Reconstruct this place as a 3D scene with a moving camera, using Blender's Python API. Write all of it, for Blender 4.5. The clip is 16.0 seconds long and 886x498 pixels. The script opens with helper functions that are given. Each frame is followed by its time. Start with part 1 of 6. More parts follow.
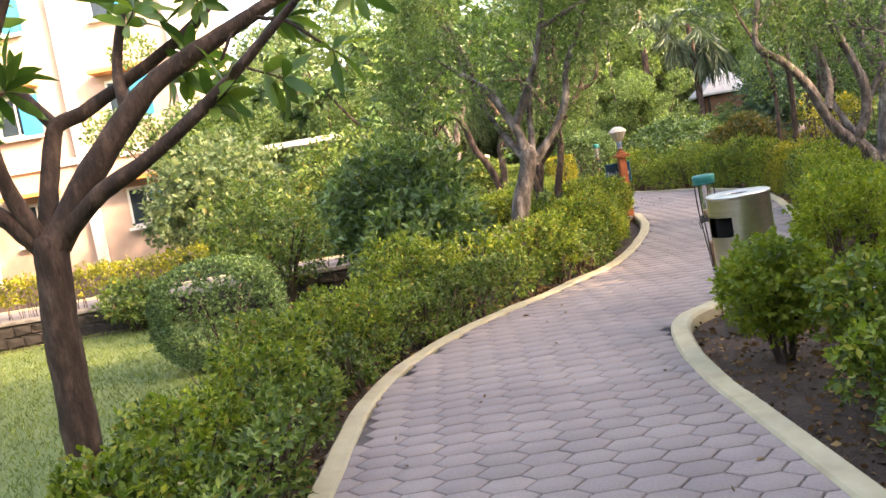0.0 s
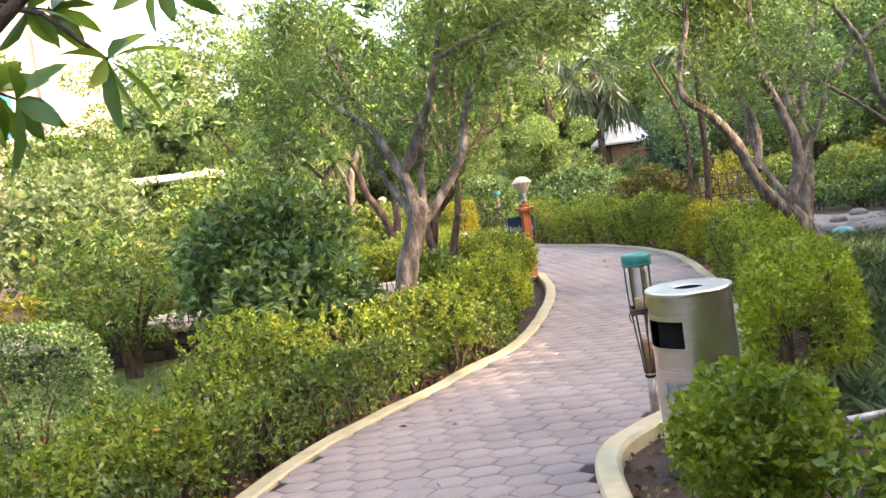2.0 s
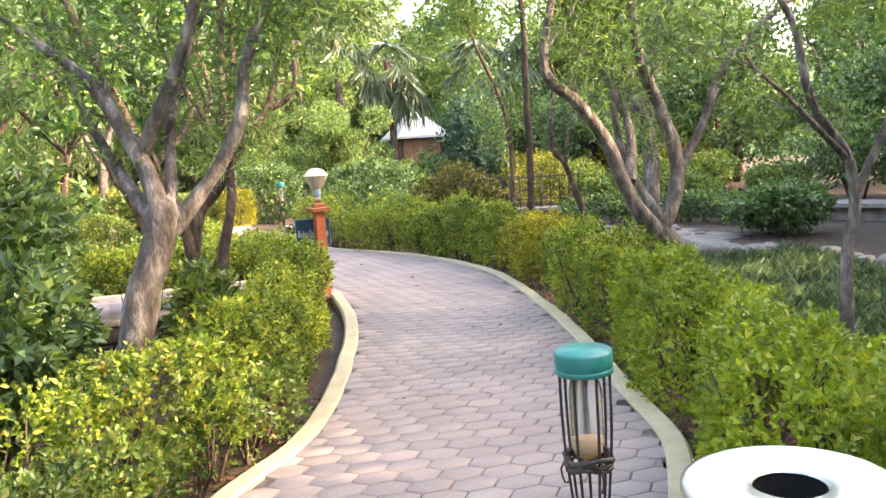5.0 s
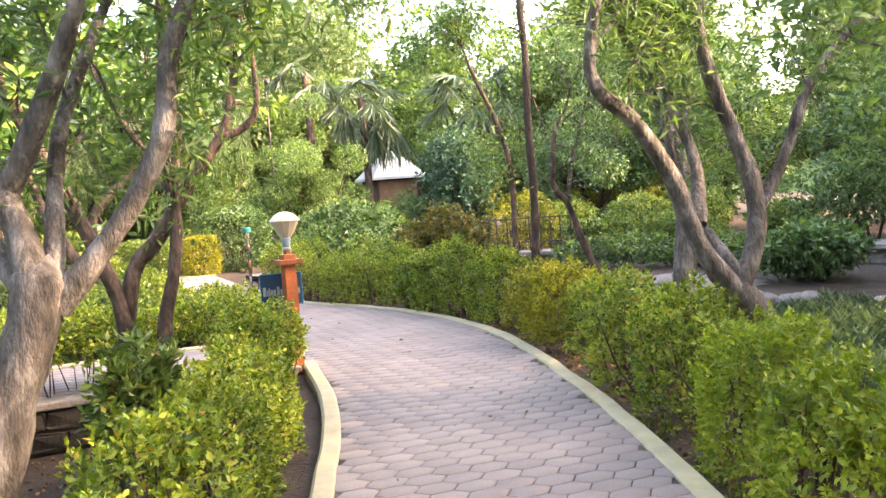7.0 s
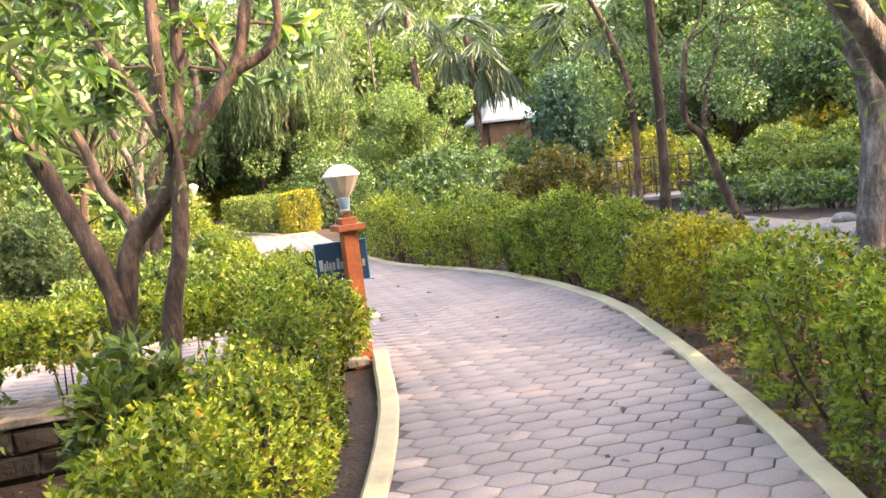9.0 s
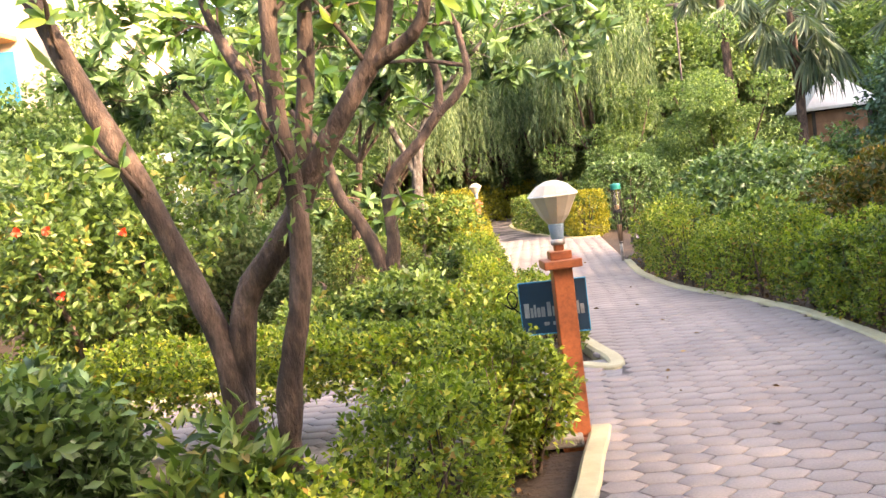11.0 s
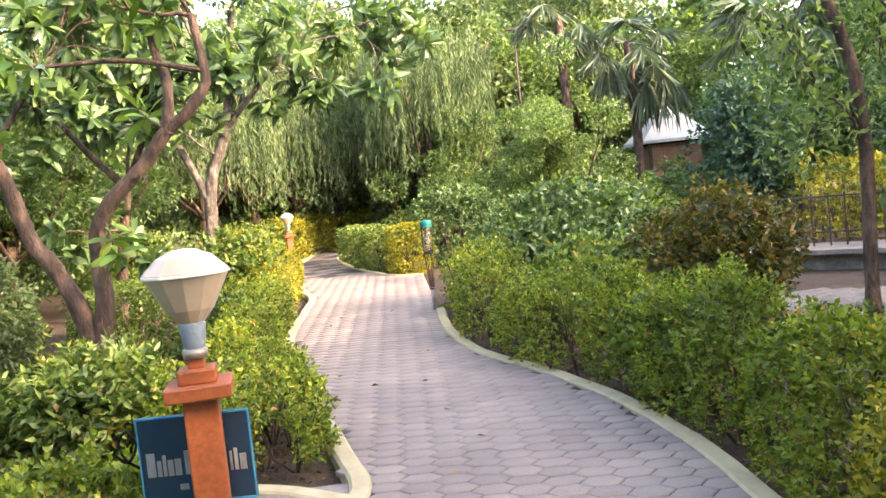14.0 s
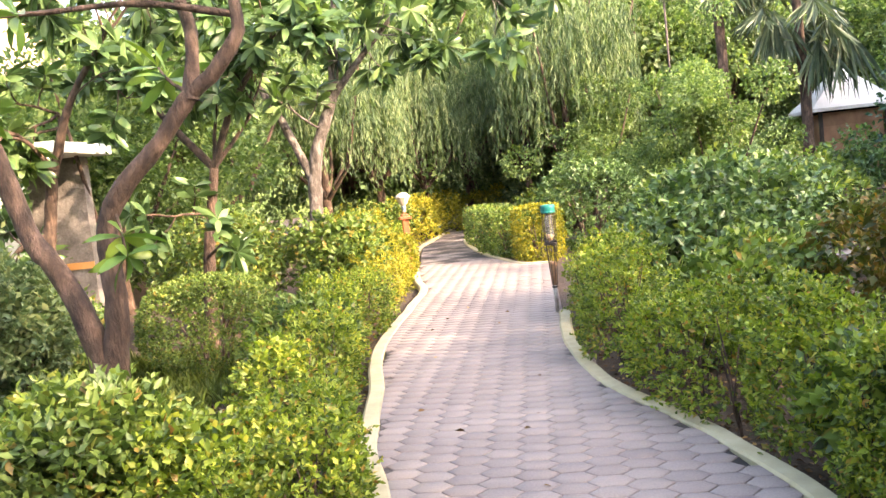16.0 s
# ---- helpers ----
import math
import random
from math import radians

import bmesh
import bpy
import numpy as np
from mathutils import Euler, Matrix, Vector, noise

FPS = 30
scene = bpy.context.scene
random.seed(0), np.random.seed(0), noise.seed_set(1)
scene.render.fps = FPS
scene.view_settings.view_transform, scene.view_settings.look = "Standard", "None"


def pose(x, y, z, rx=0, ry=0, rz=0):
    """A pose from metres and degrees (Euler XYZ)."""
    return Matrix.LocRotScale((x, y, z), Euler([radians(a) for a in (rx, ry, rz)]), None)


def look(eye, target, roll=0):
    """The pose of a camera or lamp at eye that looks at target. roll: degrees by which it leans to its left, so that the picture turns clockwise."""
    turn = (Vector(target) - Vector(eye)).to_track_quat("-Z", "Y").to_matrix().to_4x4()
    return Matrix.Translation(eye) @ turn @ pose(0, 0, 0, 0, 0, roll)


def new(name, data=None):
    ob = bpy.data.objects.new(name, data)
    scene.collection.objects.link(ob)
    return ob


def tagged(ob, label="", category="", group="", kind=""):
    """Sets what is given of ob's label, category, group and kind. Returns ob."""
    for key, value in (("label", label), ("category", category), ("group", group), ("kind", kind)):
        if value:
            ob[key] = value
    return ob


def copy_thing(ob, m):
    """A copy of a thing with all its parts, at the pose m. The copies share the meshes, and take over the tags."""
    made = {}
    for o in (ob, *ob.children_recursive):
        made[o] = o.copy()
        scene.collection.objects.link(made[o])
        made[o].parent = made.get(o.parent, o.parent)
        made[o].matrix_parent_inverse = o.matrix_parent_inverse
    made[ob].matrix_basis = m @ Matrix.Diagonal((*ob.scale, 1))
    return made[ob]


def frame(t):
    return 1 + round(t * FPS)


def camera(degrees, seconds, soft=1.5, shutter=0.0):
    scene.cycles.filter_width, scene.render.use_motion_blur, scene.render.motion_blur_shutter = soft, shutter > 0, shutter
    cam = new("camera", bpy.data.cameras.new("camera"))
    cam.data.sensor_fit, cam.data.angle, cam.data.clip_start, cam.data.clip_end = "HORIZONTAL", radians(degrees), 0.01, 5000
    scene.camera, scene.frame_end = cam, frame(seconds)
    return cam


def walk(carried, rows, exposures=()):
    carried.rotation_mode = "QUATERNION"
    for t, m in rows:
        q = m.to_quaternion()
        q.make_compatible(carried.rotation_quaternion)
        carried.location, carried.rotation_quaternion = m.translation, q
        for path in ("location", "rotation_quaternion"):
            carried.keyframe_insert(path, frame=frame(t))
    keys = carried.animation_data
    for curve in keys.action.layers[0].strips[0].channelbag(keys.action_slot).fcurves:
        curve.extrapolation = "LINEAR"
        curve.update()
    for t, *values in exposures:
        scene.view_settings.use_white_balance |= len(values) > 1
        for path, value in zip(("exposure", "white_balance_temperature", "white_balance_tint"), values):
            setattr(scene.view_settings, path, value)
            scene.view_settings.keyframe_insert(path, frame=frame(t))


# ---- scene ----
cam = camera(53.7, 16.0)
PATH = [
    (0, (-0.036, -0.125, 1.2), (-0.068, 1.866, 1.016), -9.8),
    (0.5, (-0.015, 0.247, 1.192), (-0.136, 2.235, 1.004), -11.7),
    (1, (0.083, 0.624, 1.232), (-0.003, 2.61, 1.019), -10.7),
    (1.5, (0.215, 1.004, 1.279), (0.249, 2.991, 1.057), -8.8),
    (2, (0.234, 1.404, 1.308), (0.44, 3.389, 1.175), -7.6),
    (2.5, (0.32, 1.797, 1.308), (0.695, 3.76, 1.227), -5.3),
    (3, (0.338, 2.184, 1.293), (0.748, 4.138, 1.175), -5.1),
    (3.5, (0.385, 2.603, 1.306), (0.839, 4.543, 1.128), -4.8),
    (4, (0.448, 3.005, 1.318), (0.898, 4.94, 1.089), -4.8),
    (4.5, (0.508, 3.413, 1.354), (1.014, 5.333, 1.119), -4.8),
    (5, (0.596, 3.851, 1.359), (1.286, 5.717, 1.154), -3.9),
    (5.2, (0.618, 4.007, 1.354), (1.316, 5.871, 1.159), -3.2),
    (7.3, (1.078, 5.699, 1.356), (1.853, 7.539, 1.241), -5.0),
    (7.5, (1.155, 5.861, 1.354), (1.908, 7.709, 1.219), -6.1),
    (8, (1.322, 6.235, 1.353), (2.003, 8.104, 1.151), -7.2),
    (8.5, (1.512, 6.588, 1.342), (2.167, 8.463, 1.101), -7.0),
    (9, (1.758, 6.983, 1.33), (2.24, 8.912, 1.117), -6.9),
    (9.5, (1.933, 7.383, 1.37), (2.379, 9.322, 1.163), -7.0),
    (10, (2.112, 7.741, 1.374), (2.182, 9.734, 1.223), -8.1),
    (10.2, (2.201, 7.875, 1.374), (2.164, 9.869, 1.213), -7.8),
    (12.3, (2.838, 9.158, 1.461), (2.56, 11.134, 1.33), -7.0),
    (12.5, (2.872, 9.284, 1.466), (2.602, 11.261, 1.327), -7.3),
    (13, (2.985, 9.545, 1.468), (2.985, 11.539, 1.315), -5.8),
    (13.5, (3.146, 9.889, 1.454), (3.312, 11.876, 1.306), -5.2),
    (14, (3.257, 10.276, 1.440), (3.365, 12.269, 1.310), -6.0),
    (14.5, (3.327, 10.720, 1.475), (3.351, 12.717, 1.358), -6.2),
    (15, (3.499, 11.169, 1.486), (3.415, 13.164, 1.381), -6.4),
    (15.5, (3.524, 11.633, 1.471), (3.329, 13.619, 1.344), -7.2),
    (16, (3.558, 12.023, 1.46), (3.335, 14.005, 1.307), -6.1),
]
walk(cam, [(t, look(eye, target, roll)) for t, eye, target, roll in PATH], [(0, 3.22, 8300, 18), (2.5, 3.60, 8100, 16), (4, 3.76, 8000, 15), (9, 3.80, 8300, 18), (10.2, 3.58, 8300, 18), (12.5, 3.46, 7900, 15), (13.5, 3.50, 7900, 15), (14.5, 3.26, 7700, 15), (15.2, 3.34, 7700, 15), (16, 3.50, 7700, 15)])


# ---- world, sun ----
SUN_FROM_AZ, SUN_EL = 120.0, 28.0            # compass degrees (0 = +y, 90 = +x) the sun stands at, and its height
world = bpy.data.worlds.new("world")
scene.world = world
world.use_nodes = True
wn = world.node_tree.nodes
sky = wn.new("ShaderNodeTexSky")
sky.sky_type = "NISHITA"
sky.sun_disc = False
sky.sun_elevation = radians(SUN_EL)
sky.sun_rotation = radians(SUN_FROM_AZ)
sky.air_density, sky.dust_density, sky.ozone_density = 1.0, 3.0, 1.0
wn["Background"].inputs["Strength"].default_value = 0.15
world.node_tree.links.new(sky.outputs[0], wn["Background"].inputs["Color"])
sun_data = bpy.data.lights.new("sun", "SUN")
sun_data.energy, sun_data.angle, sun_data.color = 1.4, radians(0.6), (1.0, 0.84, 0.64)
sun_az = radians(SUN_FROM_AZ)
sun_dir = Vector((math.sin(sun_az) * math.cos(radians(SUN_EL)), math.cos(sun_az) * math.cos(radians(SUN_EL)), math.sin(radians(SUN_EL))))
new("sun", sun_data).matrix_world = look(sun_dir * 50, (0, 0, 0))

rng = np.random.default_rng(7)


# ---- materials ----
def node_mat(name):
    m = bpy.data.materials.new(name)
    m.use_nodes = True
    nt = m.node_tree
    return m, nt, nt.nodes["Principled BSDF"]


def link(nt, a, b):
    nt.links.new(a, b)


def noise_tex(nt, scale, detail=4.0, rough=0.55, coords="Object", along=1.0):
    c = nt.nodes.new("ShaderNodeTexCoord")
    n = nt.nodes.new("ShaderNodeTexNoise")
    n.inputs["Scale"].default_value, n.inputs["Detail"].default_value, n.inputs["Roughness"].default_value = scale, detail, rough
    if along == 1.0:
        link(nt, c.outputs[coords], n.inputs["Vector"])
    else:
        mp = nt.nodes.new("ShaderNodeMapping")
        mp.inputs["Scale"].default_value = (1, 1, along)
        link(nt, c.outputs[coords], mp.inputs["Vector"])
        link(nt, mp.outputs[0], n.inputs["Vector"])
    return n


def ramp(nt, fac, stops):
    r = nt.nodes.new("ShaderNodeValToRGB")
    el = r.color_ramp.elements
    while len(el) < len(stops):
        el.new(0.5)
    for e, (p, c) in zip(el, stops):
        e.position, e.color = p, (*c, 1)
    link(nt, fac, r.inputs["Fac"])
    return r


def mix(nt, fac, a, b, mode="MIX"):
    m = nt.nodes.new("ShaderNodeMix")
    m.data_type, m.blend_type = "RGBA", mode
    for key, v in ((0, fac), (6, a), (7, b)):
        if hasattr(v, "is_linked"):
            link(nt, v, m.inputs[key])
        elif key == 0:
            m.inputs[0].default_value = v
        else:
            m.inputs[key].default_value = (*v, 1)
    return m.outputs[2]


def bump(nt, bsdf, height, strength=0.4, dist=0.01):
    b = nt.nodes.new("ShaderNodeBump")
    b.inputs["Strength"].default_value, b.inputs["Distance"].default_value = strength, dist
    link(nt, height, b.inputs["Height"])
    link(nt, b.outputs[0], bsdf.inputs["Normal"])


def leaf_mat(name, stops, rough=0.42, through_light=0.34):
    """Leaves: colour varies leaf by leaf and in patches; light passes through."""
    m, nt, p = node_mat(name)
    g = nt.nodes.new("ShaderNodeNewGeometry")
    r = ramp(nt, g.outputs["Random Per Island"], stops)
    n = noise_tex(nt, 2.2, 3, coords="Object")
    patch = ramp(nt, n.outputs["Fac"], [(0.3, (0.48, 0.54, 0.55)), (0.7, (1.34, 1.25, 0.95))])
    col = mix(nt, 1.0, r.outputs[0], patch.outputs[0], "MULTIPLY")
    link(nt, col, p.inputs["Base Color"])
    p.inputs["Roughness"].default_value = rough
    p.inputs["Specular IOR Level"].default_value = 0.32
    tr = nt.nodes.new("ShaderNodeBsdfTranslucent")
    warm = mix(nt, 1.0, col, (1.25, 1.35, 0.55), "MULTIPLY")
    link(nt, warm, tr.inputs["Color"])
    ms = nt.nodes.new("ShaderNodeMixShader")
    ms.inputs[0].default_value = through_light
    link(nt, p.outputs[0], ms.inputs[1])
    link(nt, tr.outputs[0], ms.inputs[2])
    link(nt, ms.outputs[0], nt.nodes["Material Output"].inputs["Surface"])
    return m


def rough_mat(name, stops, scale, rough=0.85, bump_scale=None, bump_strength=0.4, bump_dist=0.01, metallic=0.0, fine=None, along=1.0):
    """A surface whose colour wanders between the stops, with fine relief."""
    m, nt, p = node_mat(name)
    n = noise_tex(nt, scale, 6, 0.6, along=along)
    col = ramp(nt, n.outputs["Fac"], stops).outputs[0]
    if fine:
        f = noise_tex(nt, fine, 3, 0.7, along=along)
        fr = ramp(nt, f.outputs["Fac"], [(0.3, (0.72, 0.72, 0.72)), (0.7, (1.2, 1.2, 1.2))])
        col = mix(nt, 1.0, col, fr.outputs[0], "MULTIPLY")
    link(nt, col, p.inputs["Base Color"])
    p.inputs["Roughness"].default_value, p.inputs["Metallic"].default_value = rough, metallic
    b = noise_tex(nt, bump_scale or scale * 6, 5, 0.6, along=along)
    bump(nt, p, b.outputs["Fac"], bump_strength, bump_dist)
    return m


M_DURANTA = leaf_mat("duranta_leaf", [(0.0, (0.034, 0.060, 0.013)), (0.35, (0.125, 0.192, 0.035)), (0.75, (0.24, 0.315, 0.060)), (0.93, (0.37, 0.37, 0.085)), (1.0, (0.31, 0.15, 0.05))], 0.40, 0.36)
# Golden hedges, and one stretch of hedge with sunlight put into its colour.
M_YELLOW = leaf_mat("golden_and_sunlit_leaf", [(0.0, (0.099, 0.126, 0.018)), (0.4, (0.225, 0.234, 0.032)), (1.0, (0.414, 0.351, 0.054))])
M_GREEN = leaf_mat("green_leaf", [(0.0, (0.032, 0.064, 0.021)), (0.45, (0.115, 0.185, 0.055)), (0.88, (0.215, 0.295, 0.095)), (1.0, (0.28, 0.18, 0.06))], 0.36)
M_DARK = leaf_mat("dark_leaf", [(0.0, (0.030, 0.064, 0.028)), (0.5, (0.088, 0.16, 0.068)), (1.0, (0.20, 0.30, 0.15))], 0.3, 0.25)
M_BROWNISH = leaf_mat("bronze_leaf", [(0.0, (0.03, 0.045, 0.014)), (0.5, (0.095, 0.105, 0.026)), (1.0, (0.22, 0.125, 0.04))])
M_BLUE = leaf_mat("blue_green_leaf", [(0.0, (0.03, 0.07, 0.05)), (0.5, (0.055, 0.118, 0.085)), (1.0, (0.10, 0.18, 0.13))], 0.5, 0.2)
M_TREE = leaf_mat("tree_leaf", [(0.0, (0.058, 0.112, 0.044)), (0.5, (0.115, 0.190, 0.082)), (1.0, (0.21, 0.285, 0.134))], 0.45, 0.45)
M_PALE = leaf_mat("pale_leaf", [(0.0, (0.070, 0.118, 0.068)), (0.5, (0.112, 0.172, 0.100)), (1.0, (0.22, 0.26, 0.160))], 0.5, 0.4)
M_FRANG = leaf_mat("broad_leaf", [(0.0, (0.061, 0.129, 0.036)), (0.6, (0.121, 0.223, 0.061)), (1.0, (0.242, 0.329, 0.073))], 0.3, 0.3)
M_WILLOW = leaf_mat("hanging_leaf", [(0.0, (0.078, 0.130, 0.074)), (0.5, (0.125, 0.190, 0.116)), (1.0, (0.22, 0.275, 0.178))], 0.5, 0.45)
M_GRASS = leaf_mat("lawn_blade", [(0.0, (0.085, 0.135, 0.035)), (0.6, (0.145, 0.20, 0.055)), (1.0, (0.22, 0.26, 0.09))], 0.5, 0.3)
M_MONDO = leaf_mat("mondo_blade", [(0.0, (0.07, 0.12, 0.09)), (0.6, (0.17, 0.25, 0.18)), (1.0, (0.33, 0.41, 0.29))], 0.4, 0.2)
M_PALM = leaf_mat("palm_leaf", [(0.0, (0.05, 0.085, 0.06)), (0.6, (0.10, 0.14, 0.10)), (1.0, (0.17, 0.20, 0.14))], 0.35, 0.15)
M_LITTER = leaf_mat("dry_leaf", [(0.0, (0.07, 0.035, 0.018)), (0.6, (0.17, 0.09, 0.042)), (1.0, (0.36, 0.22, 0.105))], 0.7, 0.1)
# Brighter leaf colours: upper outer leaves of hedges, and a few whole bushes.
M_LIME = leaf_mat("bright_lime_leaf", [(0.0, (0.11, 0.175, 0.020)), (0.5, (0.19, 0.265, 0.034)), (1.0, (0.31, 0.335, 0.058))], 0.4, 0.4)
M_BRIGHT_GREEN = leaf_mat("bright_green_leaf", [(0.0, (0.085, 0.145, 0.034)), (0.6, (0.16, 0.23, 0.062)), (1.0, (0.27, 0.32, 0.10))], 0.35, 0.35)
BRIGHT_TIP = {"duranta_leaf": M_LIME, "green_leaf": M_BRIGHT_GREEN, "dark_leaf": M_BRIGHT_GREEN}
M_FLOWER = leaf_mat("red_petal", [(0.0, (0.6, 0.03, 0.02)), (1.0, (0.8, 0.08, 0.04))], 0.5, 0.2)
M_BARK = rough_mat("grey_bark", [(0.34, (0.040, 0.031, 0.027)), (0.5, (0.115, 0.092, 0.082)), (0.68, (0.28, 0.24, 0.222))], 13, 0.9, 48, 1.0, 0.025, fine=70, along=0.38)
M_BARK_DARK = rough_mat("dark_bark", [(0.3, (0.018, 0.009, 0.006)), (0.5, (0.046, 0.025, 0.018)), (0.7, (0.115, 0.072, 0.055))], 11, 0.85, 45, 1.0, 0.02, fine=60, along=0.38)
M_BARK_BROWN = rough_mat("brown_bark", [(0.32, (0.018, 0.010, 0.008)), (0.5, (0.062, 0.036, 0.026)), (0.72, (0.19, 0.118, 0.088))], 11, 0.88, 45, 1.0, 0.02, fine=60, along=0.38)
M_SOIL = rough_mat("soil", [(0.25, (0.028, 0.016, 0.010)), (0.6, (0.068, 0.040, 0.025)), (0.85, (0.13, 0.083, 0.052))], 3, 0.95, 30, 0.9, 0.03, fine=25)
M_LAWN = rough_mat("lawn_ground", [(0.3, (0.085, 0.125, 0.035)), (0.7, (0.14, 0.18, 0.055))], 2.0, 0.95, 60, 0.8, 0.02, fine=60)
M_SCREED = rough_mat("cement_screed", [(0.3, (0.15, 0.13, 0.122)), (0.7, (0.22, 0.19, 0.18))], 2.5, 0.9, 60, 0.3, 0.004, fine=30)
M_JOINT = rough_mat("paver_joint_fill", [(0.41, (0.016, 0.012, 0.011)), (0.51, (0.085, 0.066, 0.060)), (0.60, (0.21, 0.172, 0.158))], 1.5, 0.95, 60, 0.3, 0.004, fine=18)
M_WALL = rough_mat("peach_render", [(0.3, (0.50, 0.35, 0.275)), (0.7, (0.60, 0.44, 0.355))], 0.8, 0.9, 20, 0.15, 0.01)
M_WHITE = rough_mat("white_paint", [(0.3, (0.70, 0.68, 0.66)), (0.7, (0.84, 0.82, 0.80))], 3, 0.7, 30, 0.1, 0.004)
M_STONE = rough_mat("grey_stone", [(0.25, (0.12, 0.10, 0.088)), (0.6, (0.23, 0.20, 0.182)), (0.85, (0.36, 0.32, 0.295))], 5, 0.9, 25, 0.7, 0.02, fine=30)
# Very dark all over, for the retaining wall's core and stones.
M_DARKSTONE = rough_mat("dark_stone", [(0.25, (0.014, 0.011, 0.009)), (0.6, (0.036, 0.028, 0.023)), (0.85, (0.08, 0.062, 0.05))], 5, 0.9, 25, 0.7, 0.02, fine=30)
M_GRIT = rough_mat("dry_grit", [(0.25, (0.13, 0.105, 0.088)), (0.6, (0.24, 0.20, 0.172)), (0.85, (0.36, 0.31, 0.27))], 6, 0.95, 40, 1.0, 0.03, fine=35)
M_WIRE = rough_mat("blackened_wire", [(0.3, (0.012, 0.010, 0.010)), (0.7, (0.05, 0.035, 0.03))], 20, 0.6, 60, 0.3, 0.002)
M_RUST = rough_mat("rusty_tin", [(0.3, (0.14, 0.065, 0.03)), (0.6, (0.30, 0.17, 0.10)), (0.85, (0.45, 0.38, 0.33))], 9, 0.55, 50, 0.3, 0.002, metallic=0.2)
M_ORANGE = rough_mat("orange_painted_timber", [(0.25, (0.19, 0.048, 0.018)), (0.6, (0.32, 0.088, 0.033)), (0.9, (0.43, 0.15, 0.065))], 4, 0.45, 50, 0.15, 0.003, fine=40)
M_BLUEPAINT = rough_mat("blue_board_paint", [(0.3, (0.006, 0.028, 0.06)), (0.7, (0.010, 0.045, 0.09))], 5, 0.45, 40, 0.1, 0.002)
M_SHUTTER = rough_mat("blue_shutter_paint", [(0.3, (0.02, 0.22, 0.42)), (0.7, (0.04, 0.32, 0.55))], 3, 0.5, 40, 0.1, 0.002)
M_LETTER = rough_mat("white_lettering", [(0.3, (0.20, 0.21, 0.22)), (0.7, (0.34, 0.35, 0.36))], 20, 0.6)
# Own black of cable and band; painted shade in the bin and eave.
M_BLACK = rough_mat("black_and_recess_shade", [(0.3, (0.006, 0.006, 0.006)), (0.7, (0.012, 0.012, 0.012))], 10, 0.8)
M_IRON = rough_mat("rusty_iron", [(0.3, (0.03, 0.026, 0.025)), (0.6, (0.07, 0.05, 0.045)), (0.85, (0.25, 0.11, 0.06))], 14, 0.55, 60, 0.3, 0.002, metallic=0.4)
M_TEAL = rough_mat("teal_paint", [(0.3, (0.0, 0.12, 0.105)), (0.7, (0.002, 0.17, 0.15))], 8, 0.4, 60, 0.1, 0.002)
M_GREYPLASTIC = rough_mat("blue_grey_plastic", [(0.3, (0.14, 0.19, 0.25)), (0.7, (0.22, 0.28, 0.35))], 8, 0.4)
M_ROOF = rough_mat("pale_roof_sheet", [(0.3, (0.62, 0.60, 0.60)), (0.7, (0.80, 0.78, 0.78))], 2, 0.6)
M_THATCH = rough_mat("brown_boards", [(0.3, (0.20, 0.10, 0.06)), (0.7, (0.36, 0.19, 0.11))], 3, 0.8, 20, 0.3, 0.01)
M_AMBER = rough_mat("amber_candle_cup", [(0.3, (0.42, 0.22, 0.08)), (0.7, (0.60, 0.36, 0.16))], 9, 0.4)

M_CANE = rough_mat("weathered_tube", [(0.3, (0.22, 0.18, 0.165)), (0.6, (0.42, 0.38, 0.36)), (0.85, (0.56, 0.53, 0.51))], 12, 0.5, 40, 0.3, 0.003, metallic=0.3, fine=50)
M_DARKGLASS = rough_mat("window_glass", [(0.3, (0.02, 0.03, 0.04)), (0.7, (0.04, 0.06, 0.08))], 1, 0.12)
M_LEDGE = rough_mat("orange_ledge_paint", [(0.3, (0.55, 0.24, 0.07)), (0.7, (0.68, 0.34, 0.12))], 2, 0.8)
M_WOODS = rough_mat("distant_woods", [(0.3, (0.04, 0.08, 0.025)), (0.5, (0.11, 0.17, 0.05)), (0.75, (0.24, 0.28, 0.09))], 0.5, 0.9, 1.2, 1.0, 0.8, fine=1.6)


# hardly any gloss, so the painted recess shade stays black
M_BLACK.node_tree.nodes["Principled BSDF"].inputs["Specular IOR Level"].default_value = 0.05


def kerb_mat():
    m, nt, p = node_mat("yellow_kerb_paint")
    n = noise_tex(nt, 5, 6, 0.65)
    paint = ramp(nt, n.outputs["Fac"], [(0.25, (0.29, 0.24, 0.15)), (0.5, (0.38, 0.325, 0.20)), (0.8, (0.45, 0.395, 0.26))])
    w = noise_tex(nt, 2.3, 8, 0.75)
    worn = ramp(nt, w.outputs["Fac"], [(0.54, (0, 0, 0)), (0.68, (1, 1, 1))])
    col = mix(nt, worn.outputs[0], paint.outputs[0], (0.36, 0.31, 0.22))
    link(nt, col, p.inputs["Base Color"])
    p.inputs["Roughness"].default_value = 0.8
    b = noise_tex(nt, 45, 5, 0.7)
    bump(nt, p, b.outputs["Fac"], 0.5, 0.008)
    return m


